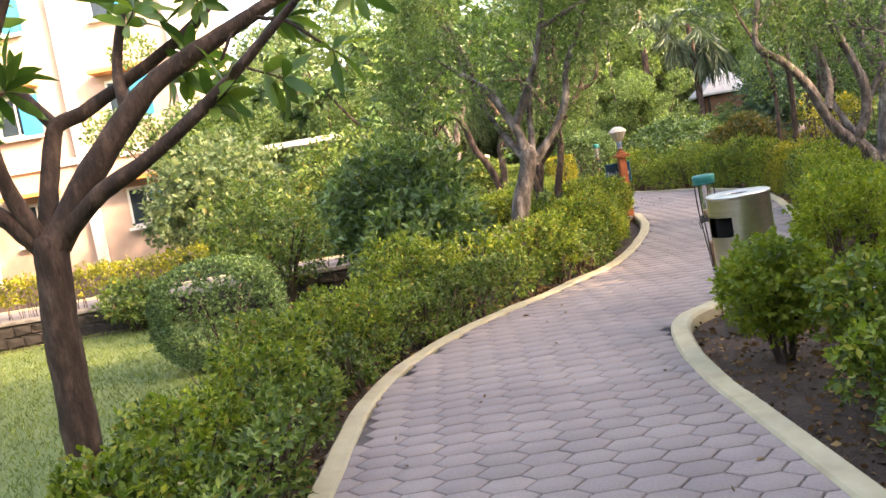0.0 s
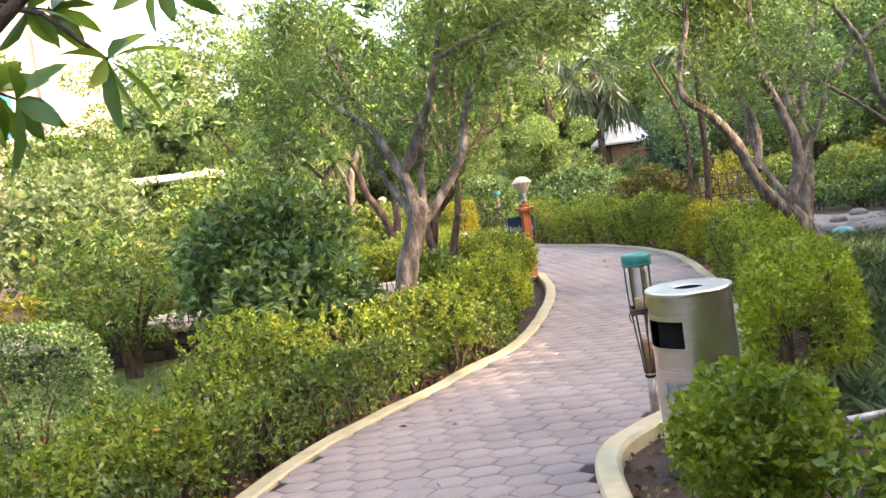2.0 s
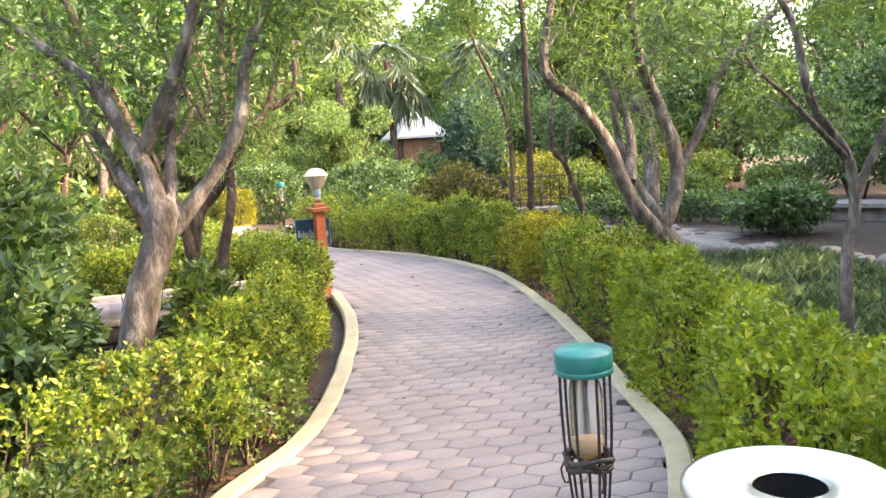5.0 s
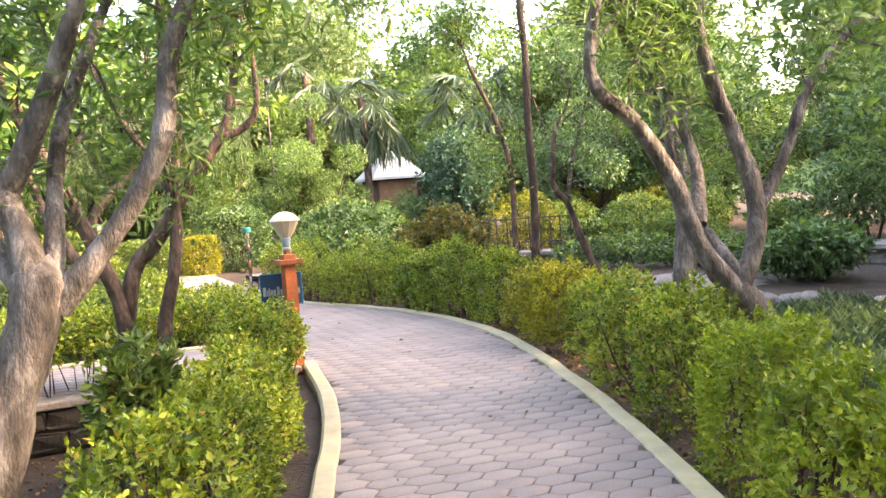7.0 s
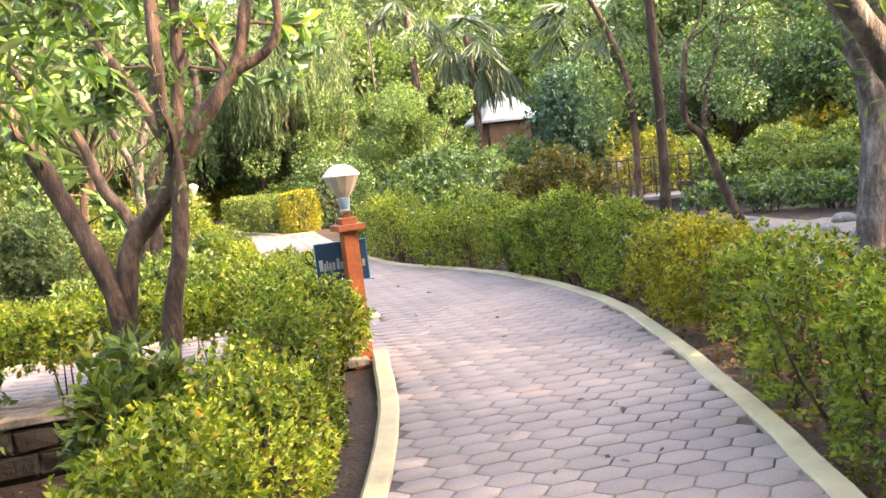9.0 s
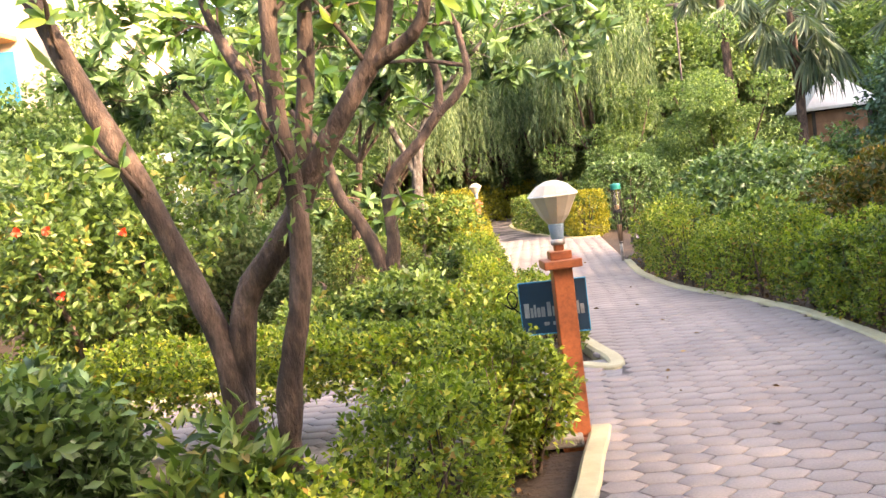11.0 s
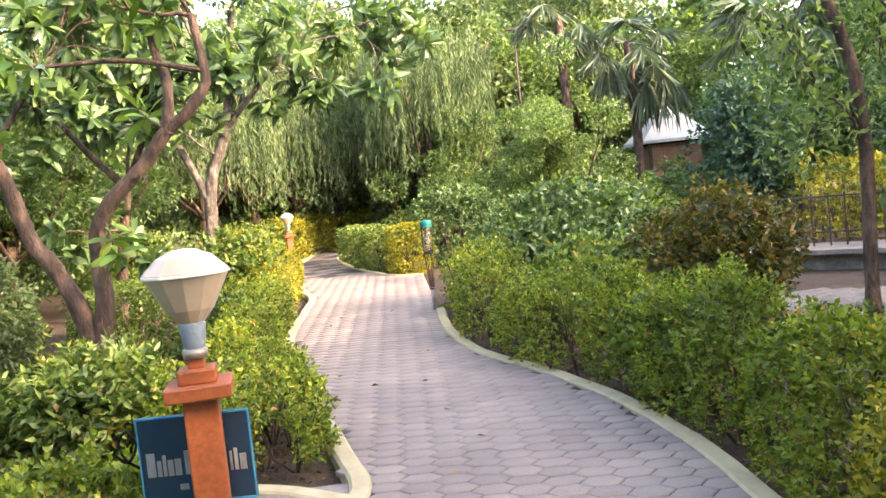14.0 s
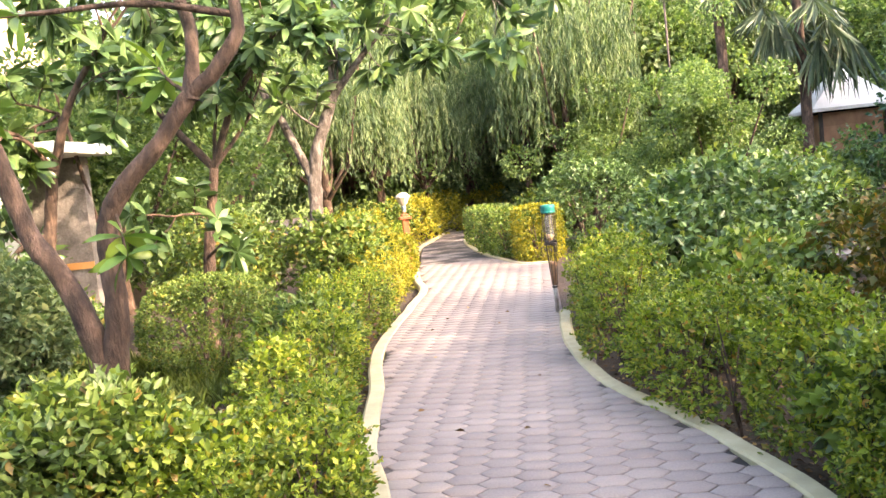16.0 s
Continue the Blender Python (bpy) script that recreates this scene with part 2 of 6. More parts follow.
def paver_mat():
    m, nt, p = node_mat("mauve_grey_paver")
    oi = nt.nodes.new("ShaderNodeObjectInfo")
    ge = nt.nodes.new("ShaderNodeNewGeometry")
    add = nt.nodes.new("ShaderNodeMath")
    add.operation = "ADD"
    link(nt, oi.outputs["Random"], add.inputs[0])
    link(nt, ge.outputs["Random Per Island"], add.inputs[1])
    fr = nt.nodes.new("ShaderNodeMath")
    fr.operation = "FRACT"
    link(nt, add.outputs[0], fr.inputs[0])
    base = ramp(nt, fr.outputs[0], [(0.0, (0.216, 0.172, 0.158)), (0.5, (0.232, 0.186, 0.170)), (1.0, (0.252, 0.203, 0.185))])
    n = nt.nodes.new("ShaderNodeTexNoise")
    n.inputs["Scale"].default_value, n.inputs["Detail"].default_value = 1.3, 6
    link(nt, ge.outputs["Position"], n.inputs["Vector"])
    stain = ramp(nt, n.outputs["Fac"], [(0.3, (0.78, 0.77, 0.78)), (0.65, (1.08, 1.07, 1.05))])
    f = nt.nodes.new("ShaderNodeTexNoise")
    f.inputs["Scale"].default_value, f.inputs["Detail"].default_value = 90, 3
    link(nt, ge.outputs["Position"], f.inputs["Vector"])
    grain = ramp(nt, f.outputs["Fac"], [(0.3, (0.86, 0.86, 0.86)), (0.7, (1.1, 1.1, 1.1))])
    col = mix(nt, 1.0, mix(nt, 1.0, base.outputs[0], stain.outputs[0], "MULTIPLY"), grain.outputs[0], "MULTIPLY")
    link(nt, col, p.inputs["Base Color"])
    p.inputs["Roughness"].default_value = 0.8
    bump(nt, p, f.outputs["Fac"], 0.35, 0.003)
    return m


def steel_mat():
    m, nt, p = node_mat("brushed_steel")
    c = nt.nodes.new("ShaderNodeTexCoord")
    mp = nt.nodes.new("ShaderNodeMapping")
    mp.inputs["Scale"].default_value = (3, 3, 120)
    link(nt, c.outputs["Object"], mp.inputs["Vector"])
    n = nt.nodes.new("ShaderNodeTexNoise")
    n.inputs["Scale"].default_value, n.inputs["Detail"].default_value = 2.0, 4
    link(nt, mp.outputs[0], n.inputs["Vector"])
    r = ramp(nt, n.outputs["Fac"], [(0.3, (0.60, 0.56, 0.53)), (0.7, (0.76, 0.72, 0.69))])
    s = noise_tex(nt, 6, 5, 0.7)
    dirt = ramp(nt, s.outputs["Fac"], [(0.35, (0.80, 0.77, 0.73)), (0.6, (1, 1, 1))])
    link(nt, mix(nt, 1.0, r.outputs[0], dirt.outputs[0], "MULTIPLY"), p.inputs["Base Color"])
    p.inputs["Metallic"].default_value = 1.0
    p.inputs["Roughness"].default_value = 0.30
    bump(nt, p, n.outputs["Fac"], 0.05, 0.002)
    return m


def globe_mat():
    m, nt, p = node_mat("milky_acrylic")
    n = noise_tex(nt, 6, 4, 0.6)
    r = ramp(nt, n.outputs["Fac"], [(0.3, (0.37, 0.315, 0.25)), (0.7, (0.47, 0.405, 0.33))])
    link(nt, r.outputs[0], p.inputs["Base Color"])
    p.inputs["Roughness"].default_value = 0.35
    p.inputs["Subsurface Weight"].default_value = 0.4
    p.inputs["Subsurface Radius"].default_value = (0.05, 0.04, 0.03)
    return m


def glass_mat():
    m, nt, p = node_mat("dusty_glass")
    p.inputs["Base Color"].default_value = (0.85, 0.85, 0.85, 1)
    p.inputs["Roughness"].default_value = 0.15
    p.inputs["Transmission Weight"].default_value = 0.9
    p.inputs["IOR"].default_value = 1.2
    n = noise_tex(nt, 20)
    bump(nt, p, n.outputs["Fac"], 0.05, 0.002)
    return m


M_KERB, M_PAVER, M_STEEL, M_GLOBE, M_GLASS = kerb_mat(), paver_mat(), steel_mat(), globe_mat(), glass_mat()


# ---- mesh helpers ----
def smooth01(v):
    v = np.clip(v, 0, 1)
    return v * v * (3 - 2 * v)


def mesh_from(name, verts, faces, material, smooth=False):
    me = bpy.data.meshes.new(name)
    me.from_pydata([tuple(v) for v in verts], [], faces)
    me.materials.append(material)
    if smooth:
        me.polygons.foreach_set("use_smooth", np.ones(len(me.polygons), dtype=bool))
    me.update()
    return me


def tri_mesh(name, verts, tris, material):
    """A mesh straight from arrays: verts N x 3, tris M x 3."""
    me = bpy.data.meshes.new(name)
    me.vertices.add(len(verts))
    me.vertices.foreach_set("co", np.asarray(verts, dtype=np.float32).ravel())
    me.loops.add(len(tris) * 3)
    me.loops.foreach_set("vertex_index", np.asarray(tris, dtype=np.int32).ravel())
    me.polygons.add(len(tris))
    me.polygons.foreach_set("loop_start", np.arange(0, len(tris) * 3, 3, dtype=np.int32))
    me.materials.append(material)
    me.update(calc_edges=True)
    me.validate()
    return me


def part(name, data, material, parent, label=""):
    """Links a bmesh or mesh as one object under a thing or a part."""
    if isinstance(data, bmesh.types.BMesh):
        me = bpy.data.meshes.new(name)
        data.to_mesh(me)
        data.free()
        me.materials.append(material)
        data = me
    ob = new(name, data)
    if parent is not None:
        ob.parent = parent
    if label:
        ob["label"] = label
    return ob


def thing(name, place, label, category, group="", kind=""):
    ob = new(name)
    ob.empty_display_size = 0.2
    ob.location = place
    return tagged(ob, label, category, group, kind)


def leaf_arrays(P, D, L, W, gen, droop=0.15, fold=0.25, rows=2):
    """Leaves from base points P along unit ways D, of length L and half width W: folded blades of rows cross rows."""
    n = len(P)
    R = gen.normal(size=(n, 3))
    S = np.cross(D, R)
    S /= np.linalg.norm(S, axis=1, keepdims=True) + 1e-9
    N = np.cross(S, D)
    N *= np.where(N[:, 2:3] < 0, -1, 1)
    L, W = np.broadcast_to(L, n)[:, None], np.broadcast_to(W, n)[:, None]
    if rows == 2:
        V = np.stack([P, P + D * L * 0.45 + S * W + N * W * fold, P + D * L - N * L * droop, P + D * L * 0.45 - S * W + N * W * fold], 1)
        T = np.array([[0, 1, 2], [0, 2, 3]])
        k = 4
    else:
        prof = [(0.0, 0.06), (0.25, 0.7), (0.55, 1.0), (0.82, 0.62), (1.0, 0.0)]
        cols = []
        for s, w in prof:
            mid = P + D * L * s - N * L * droop * s * s
            cols += [mid + S * W * w + N * W * w * fold, mid, mid - S * W * w + N * W * w * fold]
        V = np.stack(cols, 1)
        T = []
        for i in range(len(prof) - 1):
            a, b = 3 * i, 3 * i + 3
            T += [[a, b, b + 1], [a, b + 1, a + 1], [a + 1, b + 1, b + 2], [a + 1, b + 2, a + 2]]
        T = np.array(T)
        k = V.shape[1]
    tris = (T[None] + (np.arange(n) * k)[:, None, None]).reshape(-1, 3)
    return V.reshape(-1, 3), tris


def merge(arrays):
    V, T, off = [], [], 0
    for v, t in arrays:
        V.append(v)
        T.append(t + off)
        off += len(v)
    return np.concatenate(V), np.concatenate(T)


def unit(v):
    return v / (np.linalg.norm(v, axis=-1, keepdims=True) + 1e-9)


def smooth_line(pts, step=0.12):
    """A Catmull-Rom line through pts, at about even steps."""
    p = np.array(pts, dtype=float)
    p = np.vstack([2 * p[0] - p[1], p, 2 * p[-1] - p[-2]])
    out = []
    for i in range(1, len(p) - 2):
        n = max(2, int(np.linalg.norm(p[i + 1] - p[i]) / step))
        for k in range(n):
            u = k / n
            out.append(0.5 * (2 * p[i] + (p[i + 1] - p[i - 1]) * u + (2 * p[i - 1] - 5 * p[i] + 4 * p[i + 1] - p[i + 2]) * u * u
                              + (3 * p[i] - p[i - 1] - 3 * p[i + 1] + p[i + 2]) * u ** 3))
    out.append(p[-2])
    return np.array(out)


def tube_arrays(line, radii, sides=7, gen=None, knobby=0.0):
    """A tapered tube along a line."""
    line = np.array(line, dtype=float)
    n = len(line)
    radii = np.interp(np.linspace(0, 1, n), np.linspace(0, 1, len(radii)), radii)
    tang = unit(np.gradient(line, axis=0))
    a = np.zeros_like(tang)
    a[0] = unit(np.cross(tang[0], [0.31, 0.95, 0.05] if abs(tang[0][2]) > 0.8 else [0, 0, 1.0]))
    for i in range(1, n):                       # the frame is carried along without twist
        a[i] = unit(a[i - 1] - tang[i] * (a[i - 1] @ tang[i]))
    b = np.cross(tang, a)
    ang = np.linspace(0, 2 * np.pi, sides, endpoint=False)
    r = radii[:, None] * (1 + (gen.normal(size=(n, sides)) * knobby if gen is not None and knobby else 0))
    V = line[:, None] + r[..., None] * (a[:, None] * np.cos(ang)[None, :, None] + b[:, None] * np.sin(ang)[None, :, None])
    V = V.reshape(-1, 3)
    T = []
    for i in range(n - 1):
        for k in range(sides):
            p, q = i * sides + k, i * sides + (k + 1) % sides
            T += [[p, q, q + sides], [p, q + sides, p + sides]]
    tip = len(V)
    V = np.vstack([V, line[-1] + tang[-1] * radii[-1]])
    T += [[(n - 1) * sides + k, (n - 1) * sides + (k + 1) % sides, tip] for k in range(sides)]
    return V, np.array(T)


def trunk_arrays(line, r0, r1, sides, seed, knob):
    """A trunk or limb with swellings, shallow ribs and knots in its bark."""
    V, T = tube_arrays(line, [r0, r1], sides)
    n = len(line)
    mid = np.repeat(np.array(line, float), sides, 0)
    body = V[:n * sides] - mid
    fac = [1 + knob * (1.6 * noise.noise(Vector(p) * 4.5 + Vector((seed, 0, 0))) + 1.5 * noise.noise(Vector((p[0] * 26, p[1] * 26, p[2] * 9 + seed))))
           for p in V[:n * sides].tolist()]
    V[:n * sides] = mid + body * np.array(fac)[:, None]
    return V, T


def smooth_mesh(me):
    me.polygons.foreach_set("use_smooth", np.ones(len(me.polygons), dtype=bool))
    return me


def box(bm, cx, cy, cz, sx, sy, sz, bevel=0.0, turn=0.0):
    """A box by centre and size, bevelled, added to bm."""
    g = bmesh.ops.create_cube(bm, size=1.0, matrix=Matrix.Translation((cx, cy, cz)) @ Matrix.Rotation(turn, 4, "Z") @ Matrix.Diagonal((sx, sy, sz, 1)))
    if bevel:
        edges = list({e for v in g["verts"] for e in v.link_edges})
        bmesh.ops.bevel(bm, geom=edges, offset=bevel, segments=2, affect="EDGES", profile=0.5)
    return bm


def lathe(profile, sides=32, facets=False):
    """A turned body from (radius, height) pairs."""
    bm = bmesh.new()
    rings = []
    for r, z in profile:
        rings.append([bm.verts.new((r * math.cos(2 * math.pi * k / sides), r * math.sin(2 * math.pi * k / sides), z)) for k in range(sides)] if r > 1e-6 else [bm.verts.new((0, 0, z))])
    for a, b in zip(rings, rings[1:]):
        for k in range(sides):
            j = (k + 1) % sides
            q = [a[k % len(a)], a[j % len(a)], b[j % len(b)], b[k % len(b)]]
            q = list(dict.fromkeys(q))
            if len(q) > 2:
                f = bm.faces.new(q)
                f.smooth = not facets
    bmesh.ops.recalc_face_normals(bm, faces=bm.faces)
    return bm


# ---- the plan ----
LEFT_EDGE = [(-0.68, -6), (-0.69, 1.8), (-0.67, 3.33), (-0.65, 4.1), (-0.57, 4.82), (-0.40, 5.42), (-0.02, 6.2), (0.52, 6.92), (1.02, 7.6), (1.38, 8.08), (1.70, 8.75),
             (2.23, 10.3), (2.54, 11.5), (2.70, 12.5), (2.78, 13.05)]
LEFT_EDGE_2 = [(2.99, 14.51), (2.91, 15.18), (2.73, 16.05), (2.52, 16.85), (2.34, 18.1), (2.05, 19.9), (1.99, 22.3), (1.94, 24.0), (1.57, 26.0), (0.85, 31.8), (1.0, 38.5)]
RIGHT_EDGE = [(1.01, -6), (1.02, 2.5), (1.01, 3.8), (1.05, 4.5), (1.14, 5.05), (1.28, 5.42), (1.57, 5.70), (2.05, 6.10), (2.52, 6.68), (2.87, 7.28), (3.14, 8.06), (3.61, 9.38),
              (4.02, 10.7), (4.50, 12.6), (4.66, 13.8), (4.62, 15.2), (4.33, 16.6), (3.86, 17.95), (3.67, 19.5), (3.67, 21.1)]
RIGHT_EDGE_2 = [(3.65, 26.0), (3.03, 26.6), (2.11, 30.2), (1.72, 34.4), (2.9, 38.5)]


def edge_x(pts, y):
    p = np.array(pts)
    return np.interp(y, p[:, 1], p[:, 0])


ALL_LEFT, ALL_RIGHT = LEFT_EDGE + LEFT_EDGE_2, RIGHT_EDGE + RIGHT_EDGE_2


def ground_z(x, y):
    """Height of the soil: level by the path, falling away on its left side."""
    x, y = np.asarray(x, float), np.asarray(y, float)
    d = edge_x(ALL_LEFT, y) - 0.12 - x
    drop = np.interp(y, [12.9, 14.6, 17, 26], [0.34, 0.10, 0.22, 0.12])
    z = -0.07 - drop * smooth01((d - 0.15) / 1.6)
    dr = x - edge_x(ALL_RIGHT, y)
    z = z - 0.10 * smooth01((dr - 1.0) / 2.0)
    return z + 0.025 * np.sin(x * 1.7 + 0.6 * y) * np.sin(y * 1.3) * (np.maximum(d, dr) > 0.2)


def gz(x, y):
    return float(ground_z(x, y))


# ---- ground ----
def build_ground():
    xs = np.concatenate([[-600, -200, -90, -50], np.arange(-30, -8, 1.0), np.arange(-8, 9, 0.25), np.arange(9, 31, 1.0), [50, 90, 200, 600]])
    ys = np.concatenate([[-600, -200, -60, -25], np.arange(-12, 2, 1.0), np.arange(2, 27, 0.25), np.arange(27, 61, 1.0), [90, 200, 600]])
    X, Y = np.meshgrid(xs, ys)
    Z = ground_z(X, Y)
    inside = (X > edge_x(ALL_LEFT, Y) - 0.02) & (X < edge_x(ALL_RIGHT, Y) + 0.02) & (Y < 38.4)
    Z = np.where(inside, -0.12, Z)
    V = np.stack([X, Y, Z], -1).reshape(-1, 3)
    nx = len(xs)
    F = [(j * nx + i, j * nx + i + 1, (j + 1) * nx + i + 1, (j + 1) * nx + i) for j in range(len(ys) - 1) for i in range(nx - 1)]
    tagged(new("ground", mesh_from("ground", V, F, M_SOIL, True)), "brown garden soil with dry leaf litter around the path", "ground", kind="structure")


def build_lawn(name, x0, x1, y0, y1, label, margin=0.95):
    """A grass sheet just over the soil, ending short of the hedge."""
    xs, ys = np.arange(x0, x1, 0.25), np.arange(y0, y1 + 0.01, 0.25)
    X, Y = np.meshgrid(xs, ys)
    X = np.minimum(X, edge_x(ALL_LEFT, Y) - margin - 2.6 * smooth01((Y - 8.6) / 1.6))
    Z = ground_z(X, Y) + 0.018
    V = np.stack([X, Y, Z], -1).reshape(-1, 3)
    nx = len(xs)
    F = [(j * nx + i, j * nx + i + 1, (j + 1) * nx + i + 1, (j + 1) * nx + i) for j in range(len(ys) - 1) for i in range(nx - 1)]
    lawn = tagged(new(name, mesh_from(name, V, F, M_LAWN, True)), label, "lawn", kind="structure")
    n = int((x1 - x0) * (y1 - y0) * 620)
    px, py = x1 - (x1 - x0) * rng.uniform(0, 1, n) ** 1.3, rng.uniform(y0, y1, n)
    ok = px < edge_x(ALL_LEFT, py) - margin - 2.6 * smooth01((py - 8.6) / 1.6)
    px, py = px[ok], py[ok]
    P = np.stack([px, py, ground_z(px, py) + 0.015], -1)
    D = unit(np.stack([rng.normal(0, 0.5, len(px)), rng.normal(0, 0.5, len(px)), np.ones(len(px))], -1))
    v, t = leaf_arrays(P, D, rng.uniform(0.03, 0.075, len(px)), 0.004, rng)
    ob = part("grass", tri_mesh("grass", v, t, M_GRASS), M_GRASS, lawn)
    tagged(ob, kind="stuff")


def strip(name, left, right, z, material, label, category):
    V, F = [], []
    for (a, b), (c, d) in zip(left, right):
        V += [(a, b, z), (c, d, z)]
    for i in range(len(left) - 1):
        F.append((2 * i, 2 * i + 1, 2 * i + 3, 2 * i + 2))
    n = len(V)
    V2 = V + [(x, y, zz - 0.12) for x, y, zz in V]
    m = len(left)
    for i in range(m - 1):
        F.append((2 * i, 2 * i + 2, n + 2 * i + 2, n + 2 * i))
        F.append((2 * i + 1, n + 2 * i + 1, n + 2 * i + 3, 2 * i + 3))
    return tagged(new(name, mesh_from(name, V2, F, material)), label, category, kind="structure")


SIDE_Y0, SIDE_Y1 = 13.10, 14.78
RIGHT_WALK = smooth_line([(4.3, 23.7, 0), (5.5, 23.8, 0), (8.5, 23.3, 0), (11.0, 21.2, 0), (12.8, 17.6, 0), (14.0, 13.0, 0)], 0.5)[:, :2]


def build_paths():
    ys = np.arange(-6, 38.41, 0.2)
    main = strip("path", [(edge_x(ALL_LEFT, y), y) for y in ys], [(edge_x(ALL_RIGHT, y), y) for y in ys], -0.008, M_JOINT,
                 "winding garden path of mauve-grey interlocking concrete pavers", "path")
    xs = np.linspace(-9, 2.98, 31)
    side = strip("side_path", [(x, SIDE_Y1) for x in xs], [(x, SIDE_Y0) for x in xs], -0.016, M_SCREED, "grey side path branching off behind the lamp post", "path")
    t = unit(np.gradient(RIGHT_WALK, axis=0))
    nrm = np.stack([-t[:, 1], t[:, 0]], -1)
    right = strip("side_path", [tuple(p) for p in RIGHT_WALK + nrm * 0.85], [tuple(p) for p in RIGHT_WALK - nrm * 0.85], 0.04, M_SCREED,
                  "pale cement walk curving away between the shrub beds", "path")
    return main, side, right


def kerb(pts, side, label="low kerb of worn yellow-painted concrete along the path", width=0.118, top=0.014):
    """A kerb swept along pts; side +1 lies right of the line's way, -1 left."""
    line = smooth_line([(x, y, 0) for x, y in pts], 0.1)
    t = unit(np.gradient(line, axis=0))
    nrm = np.stack([t[:, 1], -t[:, 0], np.zeros(len(t))], -1) * side
    prof = [(0.0, -0.1), (0.0, top - 0.012), (0.012, top), (width - 0.018, top), (width, top - 0.018), (width, -0.22)]
    k = len(prof)
    wob = np.array([noise.noise(Vector((p[0] * 2.3, p[1] * 2.3, side))) for p in line]) * 0.012
    V = np.stack([line + nrm * (o + wob[:, None] * 0.8) + np.array([0, 0, 1.0]) * (h + (wob[:, None] * 0.4 if h > 0 else 0)) for o, h in prof], 1).reshape(-1, 3)
    F = [(i * k + j, i * k + j + 1, (i + 1) * k + j + 1, (i + 1) * k + j) for i in range(len(line) - 1) for j in range(k - 1)]
    n = (len(line) - 1) * k
    F += [tuple(range(k)), tuple(range(n + k - 1, n - 1, -1))]
    tagged(new("kerb", mesh_from("kerb", V, F, M_KERB)), label, "kerb", kind="structure")


# ---- planting ----
def shell_points(n, gen, line, width, z0, z1, power=3.6, bulge=0.22, scale=1.7, seed=0.0):
    """Points in the outer layer of a clipped hedge that follows line (x, y): uneven, fuller at the top."""
    seg = np.linalg.norm(np.diff(line, axis=0), axis=1)
    s = np.concatenate([[0], np.cumsum(seg)])
    u = gen.uniform(-0.15, s[-1] + 0.15, n)
    cx, cy = np.interp(u, s, line[:, 0]), np.interp(u, s, line[:, 1])
    t = unit(np.gradient(line, axis=0))
    tx, ty = np.interp(u, s, t[:, 0]), np.interp(u, s, t[:, 1])
    over = np.where(u < 0, u, np.where(u > s[-1], u - s[-1], 0))
    cx, cy = cx + tx * over, cy + ty * over
    ends = np.clip(np.minimum(u + 0.2, s[-1] + 0.2 - u) / 0.35, 0.05, 1) ** 0.4
    a = gen.uniform(-0.35, np.pi + 0.35, n)
    ca, sa = np.cos(a), np.sin(a)
    rad = (np.abs(ca) ** power + np.abs(sa) ** power) ** (-1 / power)
    depth = 1 - np.abs(gen.normal(0, 0.16, n)) + gen.uniform(-0.02, 0.10, n)
    lump = np.array([noise.noise(Vector((x * scale + seed, y * scale, w * 1.3))) for x, y, w in zip(cx, cy, ca)])
    fine = np.array([noise.noise(Vector((x * 6 + seed, y * 6, w * 4))) for x, y, w in zip(cx, cy, a)])
    r = rad * depth * ends * (1 + bulge * lump + 0.18 * fine)
    off = ca * r * width / 2
    zz = z0 + 0.25 * (z1 - z0) + sa * r * (z1 - z0) * 0.75
    P = np.stack([cx - ty * off, cy + tx * off, zz], -1)
    O = np.stack([-ty * ca, tx * ca, sa * 1.2 + 0.3], -1)
    return P, unit(O)


def stems_arrays(line, width, z1, per_m, gen, lean=0.12, r0=0.009):
    seg = np.linalg.norm(np.diff(line, axis=0), axis=1)
    s = np.concatenate([[0], np.cumsum(seg)])
    out = []
    for _ in range(max(2, int(s[-1] * per_m))):
        u = gen.uniform(0, s[-1])
        x = np.interp(u, s, line[:, 0]) + gen.normal(0, width * 0.12)
        y = np.interp(u, s, line[:, 1]) + gen.normal(0, width * 0.12)
        base = np.array([x, y, gz(x, y) - 0.02])
        for _ in range(3):
            tip = np.array([x + gen.normal(0, lean), y + gen.normal(0, lean), z1 * gen.uniform(0.6, 0.92)])
            mid = base * 0.55 + tip * 0.45 + gen.normal(0, 0.03, 3)
            out.append(tube_arrays([base, mid, tip], [r0 * gen.uniform(0.7, 1.4), r0 * 0.3], 5))
    return merge(out)


def sprig_leaves(P, O, leaf, narrow, gen, per=8, reach=0.10, spread=0.8, parts=None):
    """Short shoots that leave the points P along O, each with leaves set in turn along it."""
    n = len(P)
    way = unit(O + gen.normal(0, 0.45, P.shape))
    reach = reach * gen.uniform(0.5, 1.5, n)
    i = np.repeat(np.arange(n), per)
    f = np.tile(np.linspace(0.0, 1.0, per), n)
    side = unit(np.cross(way[i], gen.normal(size=(len(i), 3))))
    base = P[i] + way[i] * (reach[i] * (f - 0.6))[:, None]
    D = unit(way[i] * (0.35 + 0.6 * f)[:, None] + side * spread + np.array([0, 0, 0.12]))
    L = leaf * gen.uniform(0.65, 1.25, len(i)) * (1.1 - 0.35 * f)
    # outer leaves on upward shoots, split off to take the brighter colour
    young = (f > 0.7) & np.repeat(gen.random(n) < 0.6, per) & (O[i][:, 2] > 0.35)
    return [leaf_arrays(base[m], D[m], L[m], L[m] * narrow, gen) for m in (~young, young)]


